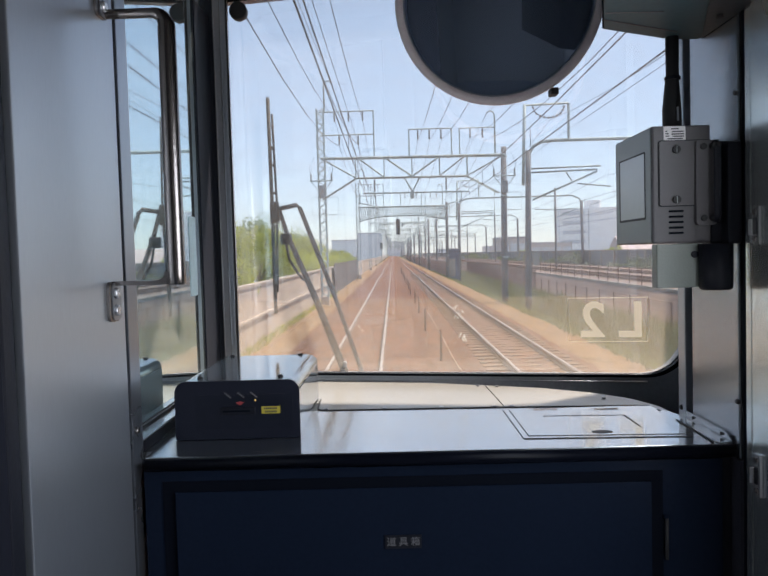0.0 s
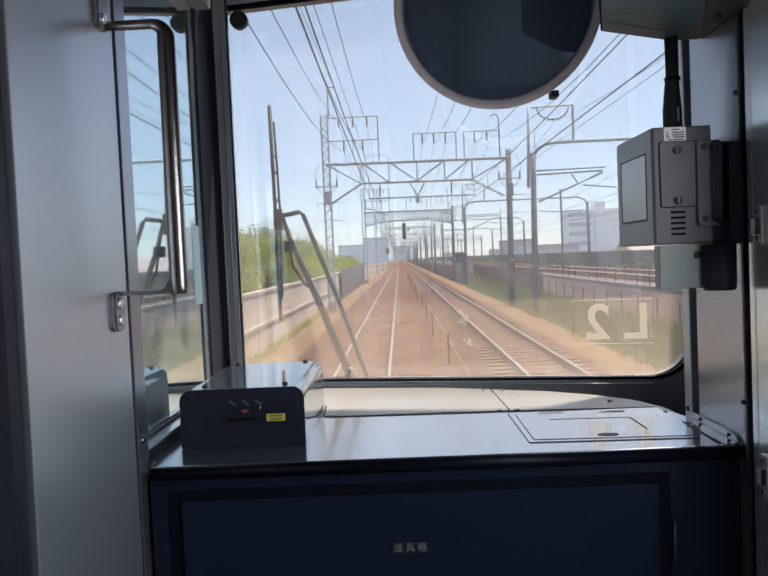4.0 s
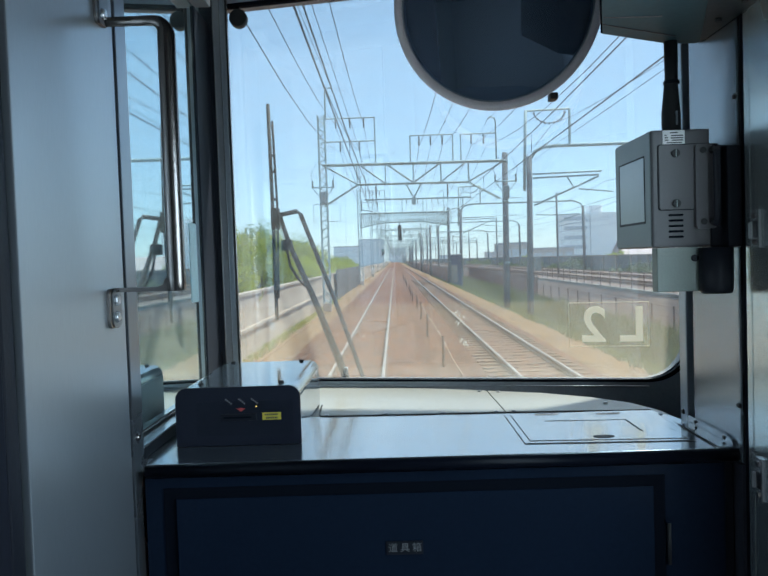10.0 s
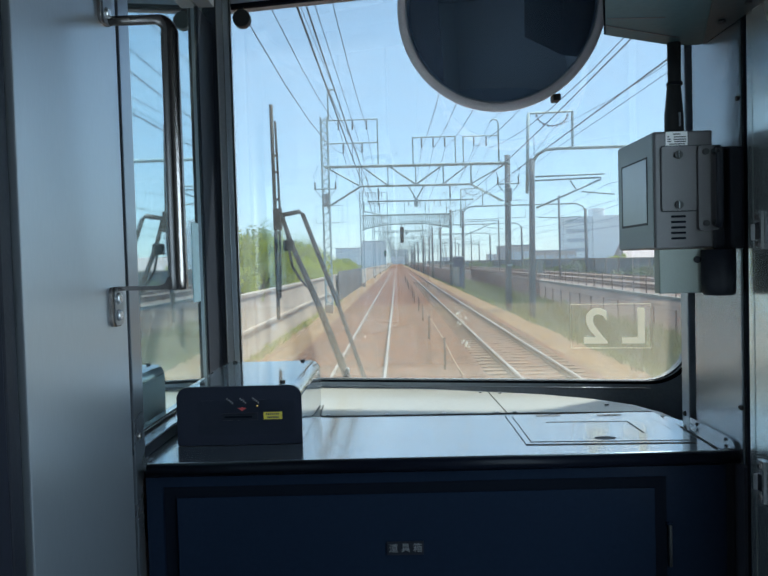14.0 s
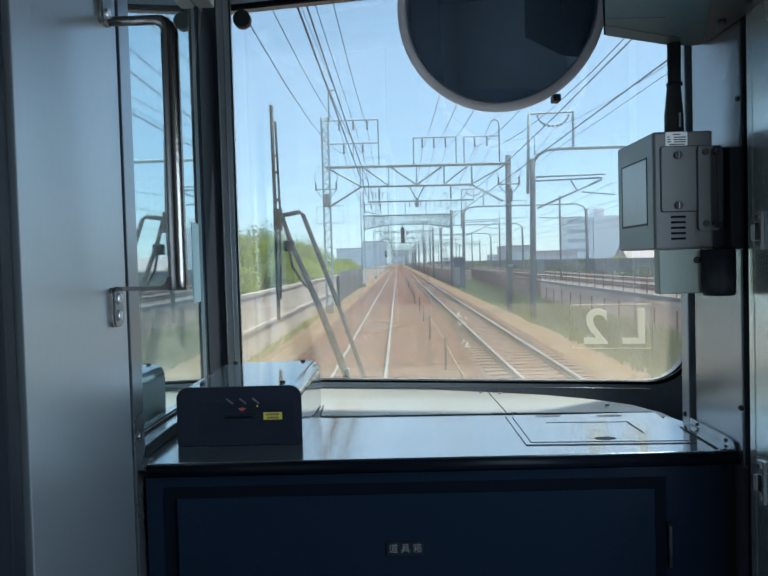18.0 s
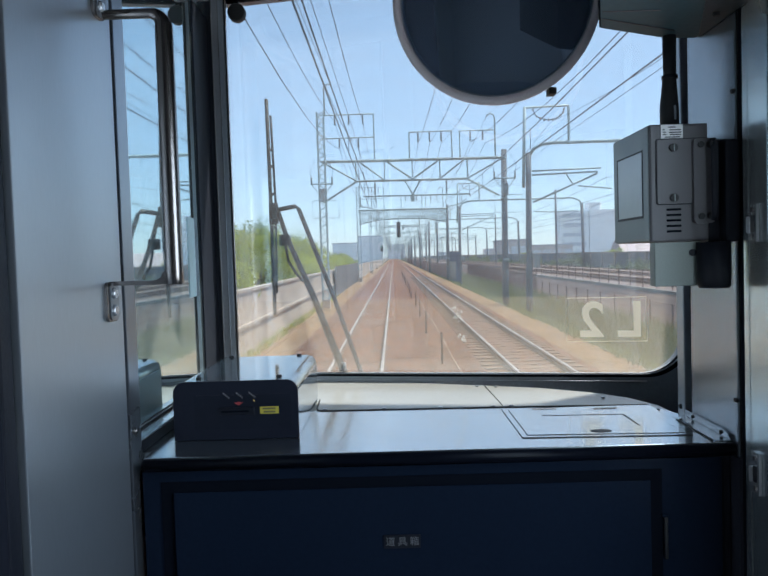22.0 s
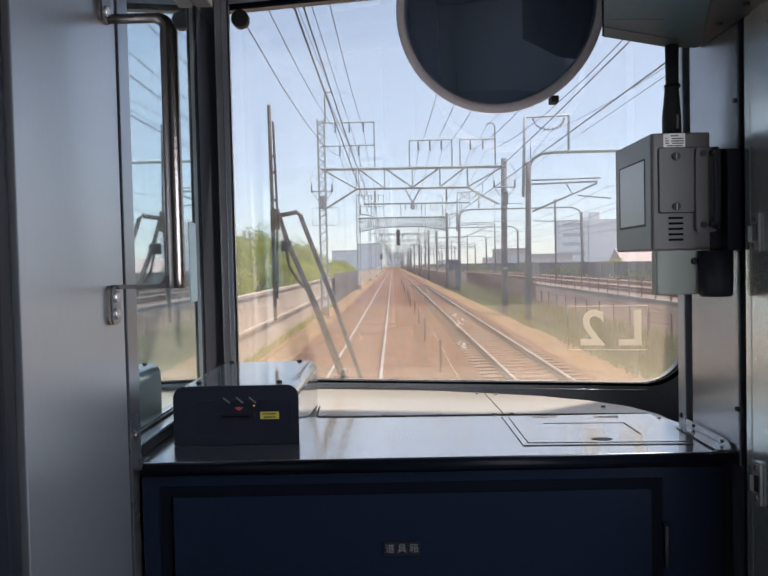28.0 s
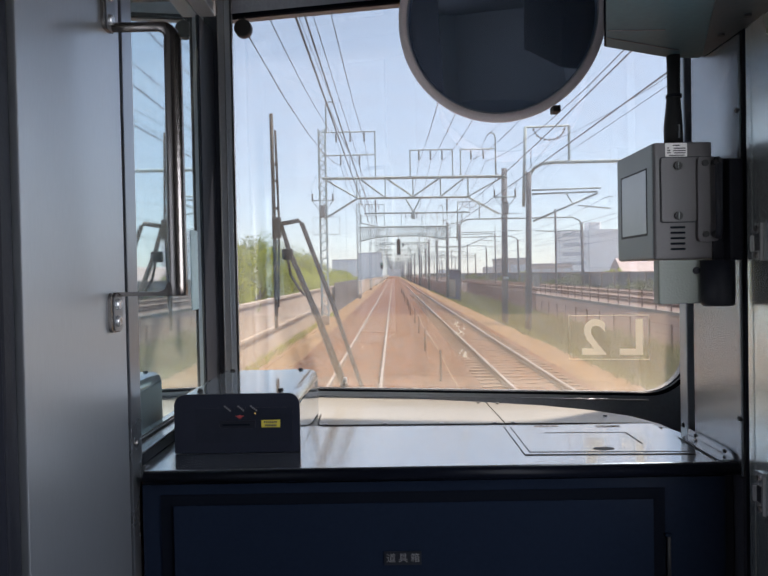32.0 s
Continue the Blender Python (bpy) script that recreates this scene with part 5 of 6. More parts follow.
def portal(gantry=False):
    """A steel portal over both tracks: lattice mast, round mast, truss beam and wire frames; as a gantry it has a deep boxed lattice beam with signals."""
    t = thing("signal_gantry" if gantry else "catenary_portal", "grey signal gantry with a deep lattice beam over both tracks" if gantry else "grey steel catenary portal spanning both tracks", "gantry" if gantry else "portal", "" if gantry else "catenary portals")
    # lattice mast
    mast = part("lattice_mast", box(-4.42, -3.92, -0.25, 0.25, -0.6, 0.15, 0.03), CONCRETE, t, "lattice steel mast on a concrete foot")
    for dx in (-0.2, 0.2):
        for dy in (-0.2, 0.2):
            part("mast_leg", bar((-4.17 + dx, dy, 0.1), (-4.17 + dx, dy, 11.5), 0.058), GALV, mast)
    lace = bmesh.new()
    for k in range(44):
        z0, z1 = 0.15 + 0.258 * k, 0.15 + 0.258 * (k + 1)
        s = 1 if k % 2 else -1
        for dy in (-0.2, 0.2):
            bar((-4.17 - 0.2 * s, dy, z0), (-4.17 + 0.2 * s, dy, z1), 0.030, lace)
        for dx in (-0.2, 0.2):
            bar((-4.17 + dx, -0.2 * s, z0), (-4.17 + dx, 0.2 * s, z1), 0.030, lace)
    part("mast_lacing", lace, GALV, mast)
    # round mast
    rm = part("round_mast", tube(((6.75, 0, -0.9), (6.85, 0, 8.9)), 0.19, 14, radii=(0.20, 0.17)), POLE, t, "grey round mast")
    for z in (2.2, 5.9, 8.3):
        part("mast_band", tube(((6.82, 0, z), (6.82, 0, z + 0.12)), 0.215, 14), GALV, rm)
    # beam
    if gantry:
        def soffit(x):
            return 7.32 - 0.62 * min(1.0, abs(x - 1.3) / 5.4) ** 3
        n = 44
        for dy in (-0.45, 0.45):
            part("top_chord", bar((-4.2, dy, 8.50), (6.85, dy, 8.42), 0.11), GALV, t)
            part("bottom_chord", tube([(-4.1 + 10.9 * k / n, dy, soffit(-4.1 + 10.9 * k / n)) for k in range(n + 1)], 0.055, 4), GALV, t)
        lattice = bmesh.new()
        for k in range(n):
            x0, x1 = -4.1 + 10.9 * k / n, -4.1 + 10.9 * (k + 1) / n
            for dy in (-0.45, 0.45):
                bar((x0, dy, soffit(x0)), (x1, dy, 8.45), 0.026, lattice)
                bar((x0, dy, 8.45), (x1, dy, soffit(x1)), 0.026, lattice)
            bar((x0, -0.45, 8.45), (x1, 0.45, 8.45), 0.026, lattice)
            bar((x0, -0.45, soffit(x0)), (x1, 0.45, soffit(x1)), 0.026, lattice)
        part("beam_lattice", lattice, GALV, t, "dense crossed lattice bars")
        head = part("signal_head", box(0.52, 0.98, -0.75, -0.60, 5.0, 6.9, 0.05), BLACK, t, "black hanging signal head")
        part("signal_hanger", bar((0.75, -0.6, 6.8), (0.75, -0.45, 7.3), 0.10), GALV, head)
        for z in (5.4, 5.95, 6.5):
            part("hood", tube(((0.75, -0.75, z), (0.75, -1.0, z)), 0.17, 12), RUBBER, head)
    for dy in () if gantry else (-0.25, 0.25):
        part("top_chord", bar((-4.2, dy, 8.50), (6.85, dy, 8.42), 0.090), GALV, t)
        part("bottom_chord", bar((-2.1, dy, 7.28), (4.64, dy, 7.22), 0.068), GALV, t)
        for a, b in (((-4.05, 8.45), (-2.1, 7.30)), ((-4.15, 6.03), (-2.1, 7.25)), ((6.5, 6.15), (4.64, 7.2)), ((6.7, 8.35), (4.64, 7.25)),
                     ((-1.9, 8.45), (-0.4, 7.30)), ((-0.3, 8.45), (1.3, 7.30)), ((2.95, 8.42), (1.3, 7.30)), ((4.5, 8.42), (2.95, 7.27))):
            part("diagonal", bar((a[0], dy, a[1]), (b[0], dy, b[1]), 0.052), GALV, t)
        for x in (-2.1, -0.38, 1.3, 2.97, 4.64):
            part("upright", bar((x, dy, 7.28), (x, dy, 8.42), 0.043), GALV, t)
    # hanger and cross pipe
    for x in () if gantry else (0.85, 1.75):
        part("hanger", bar((x, 0, 7.2), (1.3, 0, 6.38), 0.065), GALV, t)
    part("hanger_foot", box(1.2, 1.4, -0.08, 0.08, 5.95, 6.42), GALV, t)
    part("cross_pipe", tube(((-1.7, 0, 6.34), (4.75, 0, 6.30)), 0.05, 8), GALV, t, "horizontal registration pipe")
    for x, s in ((-0.985, 1), (3.35, -1)):
        arm = part("registration_arm", tube(((x - 0.9 * s, 0, 5.75), (x - 0.2 * s, 0, 5.62), (x + 0.35 * s, 0, 5.30), (x + 0.02 * s, 0, 5.12)), 0.035, 6), GALV, t, "curved registration arm")
        part("drop_bracket", bar((x - 0.9 * s, 0, 5.7), (x - 0.9 * s, 0, 6.34), 0.050), GALV, arm)
        insulator(x, 7.15, t, n=5)
        part("messenger_clamp", bar((x, 0, 6.5), (x, 0, 6.05), 0.043), GALV, t)
    # wire supports over the beam
    for x0, x1, zs in ((-4.2, -0.95, (11.30, 9.90)), (1.16, 3.73, (10.12,)), (4.21, 6.34, (10.10,))):
        fr_ = part("wire_frame", bar((x1, 0, 8.42), (x1, 0, zs[0]), 0.061), GALV, t, "wire frame over the beam")
        if x0 > 0:
            part("frame_post", bar((x0, 0, 8.42), (x0, 0, zs[0]), 0.061), GALV, fr_)
        for z in zs:
            part("frame_bar", bar((x0, 0, z), (x1, 0, z), 0.061), GALV, fr_)
    for x, z in ((-3.30, 11.25), (-2.45, 11.25), (-1.60, 11.25), (-3.05, 9.85), (-1.90, 9.85), (1.70, 10.06), (2.40, 10.06), (3.10, 10.06), (4.85, 10.04), (5.60, 10.04)):
        insulator(x, z, t, n=4)
    part("mast_hook", tube(((-3.9, 0, 11.3), (-3.9, 0, 12.9), (-3.85, 0, 13.1), (-3.6, 0, 13.17), (-3.42, 0, 13.05)), 0.05, 6), GALV, t, "earth wire hook")
    part("mast_hook", tube(((6.34, 0, 8.45), (6.34, 0, 10.8), (6.28, 0, 11.0), (6.05, 0, 11.08), (5.85, 0, 10.95)), 0.05, 6), GALV, t, "earth wire hook")
    return t


SPAN, FIRST = 47.0, 45.0
first_portal = portal()
first_portal.location.y = FIRST
for k in range(2, 13):
    copy_thing(first_portal, Matrix.Translation((0, FIRST + SPAN * k, 0)))
portal(gantry=True).location.y = FIRST + SPAN


def switchgear(x, label):
    """A pole-mounted switch: a cross arm with insulators, a case and a wire frame."""
    t = thing("pole_switchgear", label, "switchgear", "pole switchgear")
    part("case", box(-0.17, 0.17, -0.60, -0.28, 6.1, 6.85, 0.03), PORCELAIN, t, "grey switch case")
    part("cross_arm", bar((-0.70, -0.32, 7.15), (0.70, -0.32, 7.15), 0.06), GALV, t)
    for x_ in (-0.62, 0.62):
        insulator(x_, 7.15, t, up=True, n=3, y=-0.32)
        part("lead", tube(((x_, -0.32, 7.55), (x_ * 1.15, -0.32, 7.9), (x_ * 0.6, -0.32, 8.6)), 0.012, 5), WIRE, t, "thin lead wire")
        part("brace", bar((x_, -0.32, 7.12), (x_ * 0.3, -0.32, 6.55), 0.035), GALV, t)
    for dx in (-0.62, 1.0):
        part("side_frame", tube(((0.1 * dx, -0.32, 6.15), (dx, -0.32, 6.15), (dx, -0.32, 5.1), (0.1 * dx, -0.32, 5.1)), 0.026, 6), GALV, t, "wire guard frame")
    t.location = (x, FIRST, 0)
    return t


switchgear(-4.17, "grey switch with insulators on the lattice mast")
switchgear(6.82, "grey switch with insulators on the round mast")


def side_mast():
    """A mast of the parallel line with its arched pipe beam and cantilevers."""
    t = thing("side_mast", "grey catenary mast with an arched pipe beam for the parallel line", "mast", "side masts")
    part("pole", tube(((8.25, 0, -1.9), (8.42, 0, 8.7)), 0.19, 14, radii=(0.21, 0.165)), POLE, t, "grey round pole")
    part("post", tube(((8.08, 0, 6.6), (8.25, 0, 11.45)), 0.10, 8), GALV, t)
    part("frame_bar", bar((8.22, 0, 11.44), (10.94, 0, 11.5), 0.10), GALV, t)
    part("frame_post", bar((10.92, 0, 11.5), (10.90, 0, 9.25), 0.12), GALV, t)
    part("arched_beam", tube([(8.45, 0, 8.5), (8.75, 0, 8.95), (9.25, 0, 9.22), (10.0, 0, 9.28), (14, 0, 9.28), (22.4, 0, 9.28), (23.3, 0, 8.9), (23.6, 0, 8.3)], 0.11, 10), GALV, t, "arched round pipe beam")
    part("far_pole", tube(((23.7, 0, -2.2), (23.6, 0, 8.6)), 0.18, 12), POLE, t, "grey round pole")
    part("cantilever", tube(((8.6, 0, 7.60), (12.8, 0, 7.66)), 0.06, 6), GALV, t)
    part("cantilever", tube(((8.6, 0, 7.36), (12.6, 0, 7.44)), 0.06, 6), GALV, t)
    part("strut", tube(((8.65, 0, 5.70), (12.6, 0, 7.34)), 0.07, 6), GALV, t)
    part("strut", tube(((10.7, 0, 7.34), (11.1, 0, 6.72)), 0.045, 6), GALV, t)
    part("cantilever", tube(((11.4, 0, 6.62), (13.4, 0, 6.40)), 0.05, 6), GALV, t)

    def hang(a):
        return (9.7 - 0.95 * math.cos(a), 0, 11.38 - 0.72 * math.sin(a))

    part("insulator_string", tube([hang(math.pi * k / 14) for k in range(15)], 0.025, 6), WIRE, t, "sagging insulator string")
    for k in range(11):
        a = math.pi * (k + 0.5) / 11
        p, q = Vector(hang(a - 0.05)), Vector(hang(a + 0.05))
        part("insulator", tube((p, q), 0.085, 8), PORCELAIN, t)
    part("pole_box", box(8.6, 8.95, -0.2, 0.2, 1.7, 2.5, 0.02), CASE_SIDE, t)
    return t


first_side = side_mast()
first_side.location.y = FIRST + 0.5
for k in range(1, 9):
    copy_thing(first_side, Matrix.Translation((0, FIRST + 0.5 + SPAN * k, 0)))


def lattice_portal():
    """Twin masts with a flat lattice beam over the parallel line."""
    t = thing("lattice_portal", "grey lattice beam portal over the parallel line", "portal", "lattice portals")
    for x in (7.75, 8.30, 23.9):
        part("pole", tube(((x, 0, -2.0), (x, 0, 7.9)), 0.17, 12, radii=(0.19, 0.15)), POLE, t, "grey round pole")
    for dy in (-0.2, 0.2):
        for z in (6.95, 7.45):
            part("chord", bar((7.75, dy, z), (23.9, dy, z), 0.09), GALV, t)
    lace = bmesh.new()
    for k in range(32):
        x0, x1, up = 7.9 + 0.5 * k, 8.4 + 0.5 * k, k % 2
        for dy in (-0.2, 0.2):
            bar((x0, dy, 6.95 if up else 7.45), (x1, dy, 7.45 if up else 6.95), 0.045, lace)
    part("lacing", lace, GALV, t)
    for x in (13.3, 17.3, 21.0):
        part("hanger", bar((x, 0, 6.9), (x, 0, 5.9), 0.07), GALV, t)
        insulator(x, 5.9, t, n=3)
    return t


first_lattice = lattice_portal()
first_lattice.location.y = FIRST + 28 + SPAN * 3
for k in (6,):
    copy_thing(first_lattice, Matrix.Translation((0, FIRST + 28 + SPAN * k, 0)))

signal = thing("colour_light_signal", "black colour-light railway signal with a green light on a grey post", "signal")
signal.location = (-3.55, 236, 0)
part("post", tube(((0, 0, -0.5), (0, 0, 4.6)), 0.09, 10), GALV, signal)
part("back_plate", prism(rounded(-0.42, 0.42, 4.2, 6.3, 0.40), -0.05, 0.05, "y"), BLACK, signal, "round-ended black back plate")
for k, (lens, z) in enumerate(((BLACK, 4.75), (BLACK, 5.25), (glow("green_signal_light", (0.12, 0.85, 0.60), 1.2), 5.75))):
    hood = part("hood", tube(((0, -0.05, z), (0, -0.35, z)), 0.17, 16), BLACK, signal)
    part("lens", disc((0, -0.352, z), 0.12, 0.01, "y", 16), lens, hood)
part("ladder", box(0.14, 0.18, -0.02, 0.02, -0.4, 4.6), GALV, signal)

# slim masts beyond the parallel line
for k in range(9):
    m_ = thing("slim_mast", "slim grey mast beyond the parallel line", "mast", "slim masts")
    m_.location = (17.6, 80 + SPAN * k, 0)
    part("pole", tube(((0, 0, -0.3), (0, 0, 9.3)), 0.11, 10), POLE, m_)
    part("bracket", tube(((0, 0, 6.9), (2.4, 0, 7.0)), 0.06, 6), GALV, m_)
    part("bracket", tube(((0, 0, 6.0), (2.2, 0, 6.9)), 0.05, 6), GALV, m_)
    part("bracket", tube(((0, 0, 6.9), (-2.2, 0, 7.0)), 0.06, 6), GALV, m_)


# ======== wires ========
def wire(x, z, sag, r, label, x2=None, y_from=-2.0, spans=13):
    pts = []
    for s in range(spans):
        for k in range(8):
            u = k / 8
            zig = 0.0 if x2 is None else (x2 if (s + 1) % 2 else -x2) * (1 - 2 * u)
            pts.append((x + zig, y_from + SPAN * (s + u), z - sag * 4 * u * (1 - u)))
    return tagged(part("overhead_wire", tube(pts, r * 0.66, 5), WIRE), label, "wire", "overhead wires")


for x in (-0.985, 3.35):
    wire(x, 5.10, 0.03, 0.018, "dark contact wire over the track", 0.18)
    wire(x, 6.05, 0.50, 0.018, "dark sagging messenger wire over the track")
    dm = bmesh.new()
    for k in range(4, 96):
        y = -1 + 4.7 * k
        u = ((y + 2.0) / SPAN) % 1
        bar((x, y, 5.1), (x, y, 6.03 - 0.5 * 4 * u * (1 - u)), 0.012, dm)
    tagged(part("dropper_wires", dm, WIRE), "thin dropper wires between contact and messenger wire", "wire", kind="stuff")
for x, z, sag in ((-3.30, 10.90, 1.1), (-2.30, 10.75, 0.15), (-1.60, 10.85, 0.9), (-3.05, 9.25, 1.45), (-1.92, 9.30, 1.42), (1.70, 9.42, 0.8), (2.40, 9.42, 1.0), (3.10, 9.40, 1.12), (4.85, 9.40, 1.2), (5.75, 9.35, 1.38)):
    wire(x, z, sag, 0.022, "dark feeder wire hung from the portal frames")
for x, z, sag in ((-3.42, 13.0, 0.5), (5.85, 10.9, 0.9), (9.7, 10.45, 1.15), (9.7, 9.15, 0.12), (12.9, 7.0, 0.6), (12.9, 5.9, 0.05), (15.2, 5.3, 0.05), (19.4, 5.3, 0.05), (15.2, 6.4, 0.6), (19.4, 6.4, 0.6)):
    wire(x, z, sag, 0.02, "dark overhead wire beside the line")


# ======== trees behind the left wall ========
def tree(seed, height, spread_, material, label):
    rnd = random.Random(seed)
    t = thing("tree", label, "tree", "trees beside the line")
    trunk = tube(((0, 0, -2.4), (0.1, 0, height * 0.2), (0.0, 0.1, height * 0.5), (0.15, 0, height * 0.8)), 0.2, 8, radii=(0.26, 0.2, 0.13, 0.04))
    tr = part("trunk", trunk, BARK, t)
    ends = []
    for k in range(9):
        a, z0 = rnd.uniform(0, 6.28), height * rnd.uniform(0.1, 0.55)
        r = spread_ * rnd.uniform(0.5, 0.95)
        end = (r * math.cos(a), r * math.sin(a), z0 + height * rnd.uniform(0.12, 0.38))
        part("limb", tube(((0, 0, z0), (end[0] * 0.5, end[1] * 0.5, z0 + (end[2] - z0) * 0.65), end), 0.06, 5, radii=(0.09, 0.06, 0.02)), BARK, tr)
        ends.append(end)
    verts, faces = [], []
    blobs = []
    for e in ends + [(0, 0, height * 0.85), (0.4, 0.2, height * 0.7), (-0.4, -0.3, height * 0.6), (0.2, 0, height * 0.35), (-0.3, 0.3, height * 0.2)]:
        for _ in range(3):
            blobs.append((Vector(e) + Vector((rnd.gauss(0, 0.4), rnd.gauss(0, 0.4), rnd.gauss(0, 0.3))) * spread_ * 0.4, spread_ * rnd.uniform(0.22, 0.42)))
    for c, r in blobs:
        for _ in range(190):
            d = Vector((rnd.gauss(0, 1), rnd.gauss(0, 1), rnd.gauss(0, 1))).normalized() * r * rnd.uniform(0.55, 1.08)
            p = c + Vector((d.x, d.y, d.z * 0.8))
            s = rnd.uniform(0.03, 0.075)
            u = Vector((rnd.gauss(0, 1), rnd.gauss(0, 1), rnd.gauss(0, 1))).normalized()
            v = u.orthogonal().normalized()
            n = len(verts)
            verts += [p - u * s, p + v * s * 0.6, p + u * s, p - v * s * 0.6]
            faces.append((n, n + 1, n + 2, n + 3))
    me = bpy.data.meshes.new("crown")
    me.from_pydata([tuple(v) for v in verts], [], faces)
    me.materials.append(material)
    o = new("crown", me)
    o.parent = t
    return t


kinds = [tree(11, 4.6, 2.0, LEAF, "leafy bright green tree behind a lineside wall"), tree(12, 5.0, 2.2, LEAF_DK, "dark green tree behind a lineside wall"), tree(13, 3.0, 1.7, LEAF, "low yellow-green bush behind a wall")]
rnd = random.Random(3)
spots = [(2, 29.5, 100, 0.88), (2, 31.5, 104, 0.80), (2, 28.0, 158, 0.85), (1, -11.2, 70, 1.35), (1, -9.0, 75, 1.12), (0, -7.2, 22, 0.95), (2, -6.6, 19, 0.95), (2, -6.7, 26, 1.0), (1, -10.0, 30, 1.05), (0, -7.4, 33, 0.98), (2, -6.8, 37, 1.0), (1, -10.5, 42, 1.05), (0, -7.8, 44, 1.0), (1, -10.0, 54, 1.1), (2, -6.9, 49, 1.05), (0, -7.6, 53, 0.95), (1, -11.0, 66, 1.1), (0, -8.2, 62, 1.0), (2, -6.9, 58, 1.0), (0, -8.0, 72, 0.95), (2, -7.0, 68, 1.0), (1, -10.0, 82, 1.0), (2, -7.2, 80, 1.0), (0, -8.5, 90, 0.85), (2, -7.4, 96, 1.0), (0, -9.0, 108, 0.8), (2, -7.6, 116, 1.0), (2, -8.0, 134, 0.9)]
used = set()
for kind, x, y, s in spots:
    src = kinds[kind]
    turn = rnd.uniform(0, 6.28)
    if kind not in used:
        used.add(kind)
        src.location, src.rotation_euler, src.scale = (x, y, 0), (0, 0, turn), (s, s, s)
        continue
    o = copy_thing(src, Matrix.Translation((x, y, 0)) @ Matrix.Rotation(turn, 4, "Z"))
    o.scale = (s, s, s)

# weeds at the wall foot and on the bank
def tufts(name, n, area, seed, material, label, tall):
    rnd2 = random.Random(seed)
    verts, faces = [], []
    for _ in range(n):
        y = area[2] + (area[3] - area[2]) * rnd2.random() ** 1.6
        x = rnd2.uniform(area[0], area[1])
        z = area[4](x)
        for _ in range(6):
            a, h, w = rnd2.uniform(0, 6.28), rnd2.uniform(0.4, 1.0) * tall, 0.015
            dx, dy = math.cos(a), math.sin(a)
            k = len(verts)
            verts += [(x - dy * w, y + dx * w, z - 0.05), (x + dy * w, y - dx * w, z - 0.05), (x + dx * h * 0.45, y + dy * h * 0.45, z + h)]
            faces.append((k, k + 1, k + 2))
    me = bpy.data.meshes.new(name)
    me.from_pydata(verts, [], faces)
    me.materials.append(material)
    return tagged(new(name, me), label, "grass", kind="stuff")


def bank_z(x):
    for (x0, z0), (x1, z1) in zip(bank, bank[1:]):
        if x0 <= x <= x1:
            return z0 + (z1 - z0) * (x - x0) / (x1 - x0)
    return -0.42


tufts("grass_tufts", 7000, (6.3, 11.2, 10, 130, bank_z), 21, BLADES, "dry green grass tufts on the bank", 0.30)
tufts("tall_weeds", 5200, (8.4, 11.2, 10, 150, bank_z), 25, WEEDS, "tall brown-green weeds along the fence", 0.75)
tufts("grass_tufts", 700, (-4.85, -4.4, 8, 60, lambda x: -0.42), 22, LEAF, "yellow-green weeds at the wall foot", 0.30)


# ======== buildings ========
def building(x0, x1, y0, y1, h, material, label, floors=0, bays=0, roof=True):
    t = thing("building", label, "building", "distant buildings")
    part("wall", box(x0, x1, y0, y1, -2.4, h), material, t)
    if roof:
        part("roof", box(x0 - 0.2, x1 + 0.2, y0 - 0.2, y1 + 0.2, h, h + 0.4), ROOF, t)
    for f in range(floors):
        z0 = h * (f + 0.35) / floors
        z1 = h * (f + 0.75) / floors
        for b in range(max(1, bays)):
            w = (x1 - x0) / max(1, bays)
            part("window", box(x0 + w * (b + 0.1), x0 + w * (b + 0.9), y0 - 0.12, y0 - 0.02, z0, z1), WINDOW_HAZE, t)
    return t


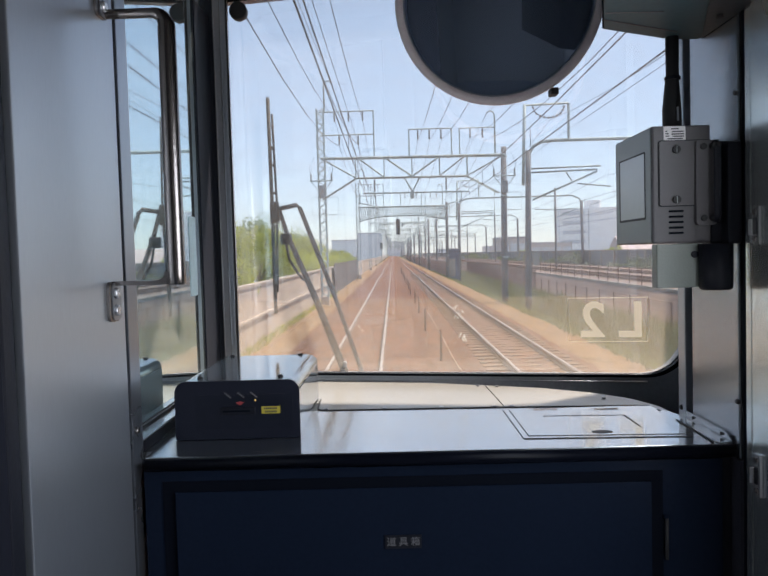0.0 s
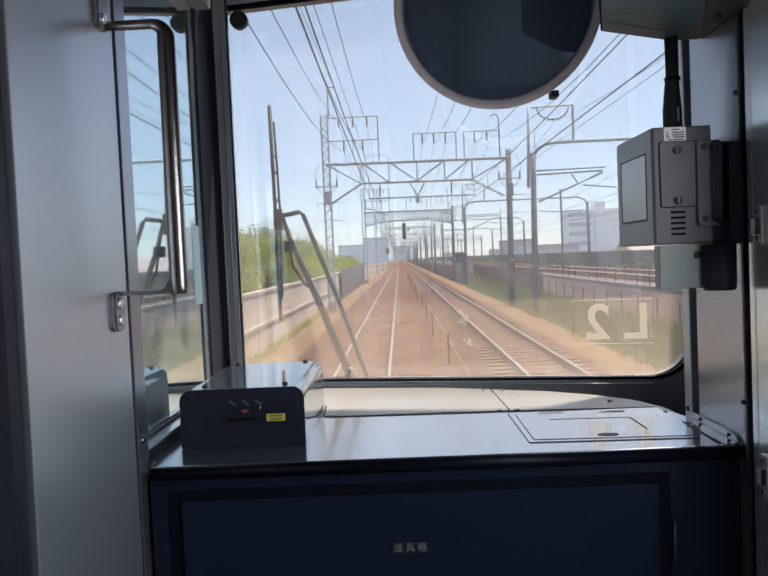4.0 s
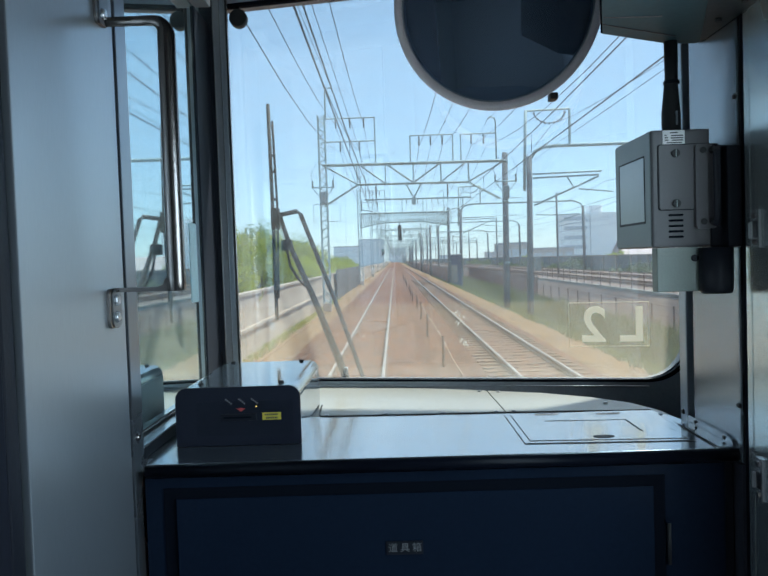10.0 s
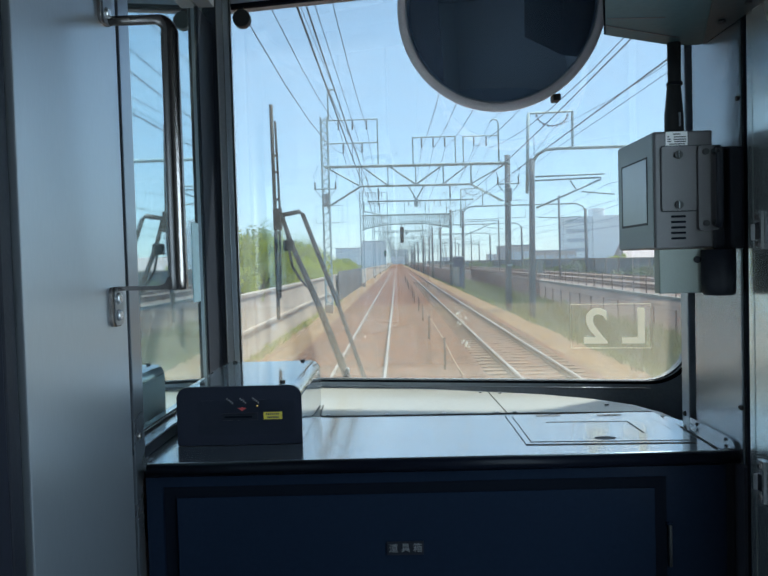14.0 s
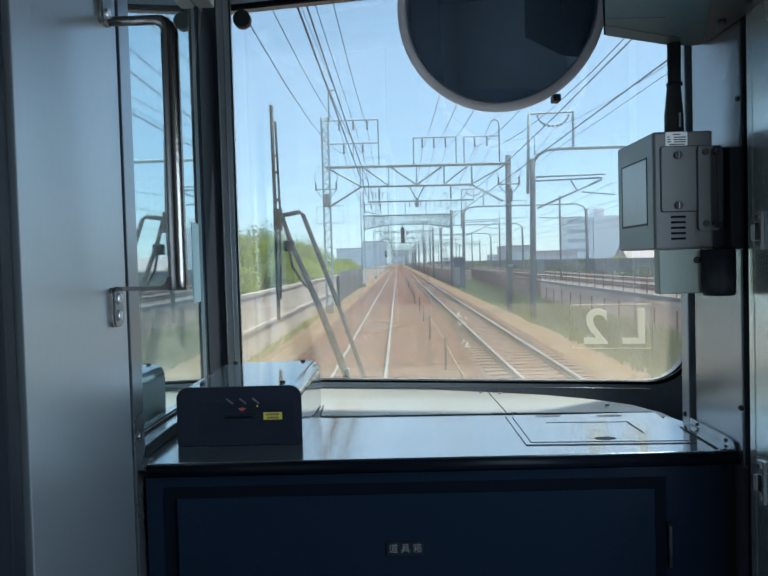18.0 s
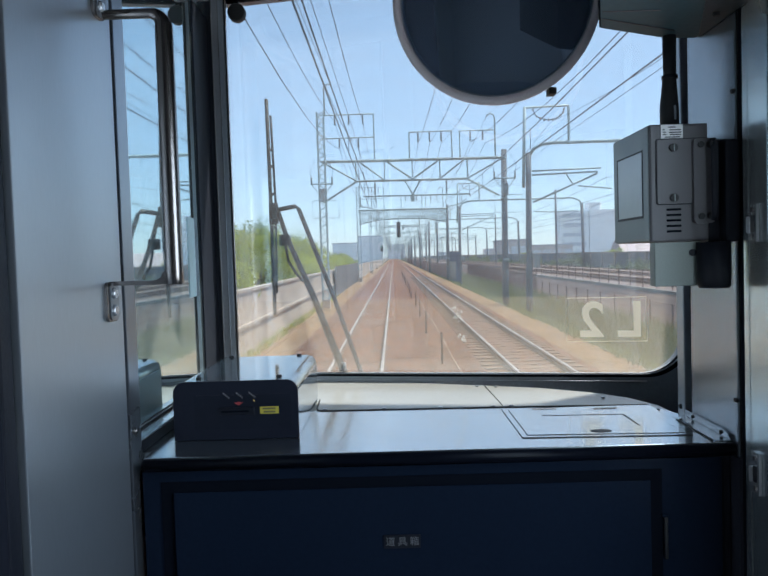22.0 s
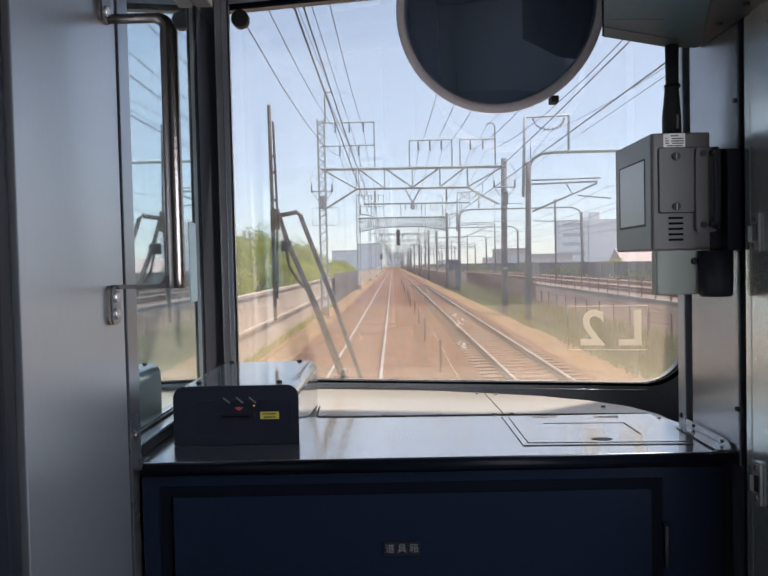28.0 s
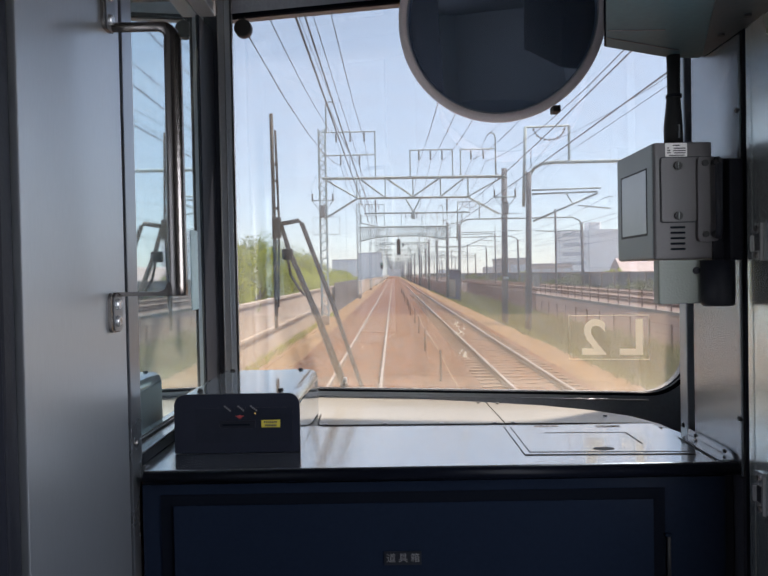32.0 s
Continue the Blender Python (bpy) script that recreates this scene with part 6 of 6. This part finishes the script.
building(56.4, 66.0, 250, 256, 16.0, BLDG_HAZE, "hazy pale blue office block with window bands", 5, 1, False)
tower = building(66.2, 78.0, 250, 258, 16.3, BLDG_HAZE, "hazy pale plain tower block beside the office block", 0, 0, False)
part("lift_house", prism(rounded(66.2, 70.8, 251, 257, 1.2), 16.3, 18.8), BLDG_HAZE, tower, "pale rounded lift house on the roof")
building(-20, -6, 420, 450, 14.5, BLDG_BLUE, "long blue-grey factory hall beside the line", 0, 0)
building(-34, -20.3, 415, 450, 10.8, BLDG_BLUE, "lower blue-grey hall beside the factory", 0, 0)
building(30, 37, 205, 222, 6.0, BLDG_TAN, "low brownish house beyond the parallel line", 1, 3)
building(40, 52, 215, 232, 4.4, BLDG_TAN, "low brownish house beyond the parallel line", 1, 4)
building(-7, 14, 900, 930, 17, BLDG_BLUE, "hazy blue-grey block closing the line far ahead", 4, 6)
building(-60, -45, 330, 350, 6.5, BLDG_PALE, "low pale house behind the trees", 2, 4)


def house(x, y, w, d, eave, ridge, wall_mat, roof_mat, label):
    """A small house with a gable roof, its ridge across the line."""
    t = thing("house", label, "house", "houses beyond the parallel line")
    t.location = (x, y, -2.4)
    part("wall", box(0, w, 0, d, 0, eave), wall_mat, t)
    part("roof", prism([(-0.4, eave), (d + 0.4, eave), (d / 2, ridge)], -0.4, w + 0.4, "x"), roof_mat, t)
    for k in range(int(w // 3)):
        part("window", box(0.8 + 3 * k, 2.4 + 3 * k, -0.06, -0.01, eave * 0.45, eave * 0.75), WINDOW_HAZE, t)
    part("window", box(-0.06, -0.01, d * 0.3, d * 0.6, eave * 0.45, eave * 0.75), WINDOW_HAZE, t)


ROOF_PINK = mat("faded_red_roof", (0.48, 0.38, 0.37), 0.7, 0.0, 0.12, 0.4, 5, 0.0, per_object=0.15)
rnd = random.Random(4)
for k in range(16):
    y = 105 + 11 * k + rnd.uniform(-3, 3)
    x = rnd.uniform(0.27, 0.40) * y + 3
    house(x, y, rnd.uniform(7, 13), rnd.uniform(6, 9), rnd.uniform(4.4, 5.4), rnd.uniform(6.2, 7.4), rnd.choice((BLDG_PALE, BLDG_TAN, BLDG_PALE)), rnd.choice((ROOF_PINK, ROOF, ROOF_PINK)), "low house with a gable roof beyond the parallel line")
rnd = random.Random(9)
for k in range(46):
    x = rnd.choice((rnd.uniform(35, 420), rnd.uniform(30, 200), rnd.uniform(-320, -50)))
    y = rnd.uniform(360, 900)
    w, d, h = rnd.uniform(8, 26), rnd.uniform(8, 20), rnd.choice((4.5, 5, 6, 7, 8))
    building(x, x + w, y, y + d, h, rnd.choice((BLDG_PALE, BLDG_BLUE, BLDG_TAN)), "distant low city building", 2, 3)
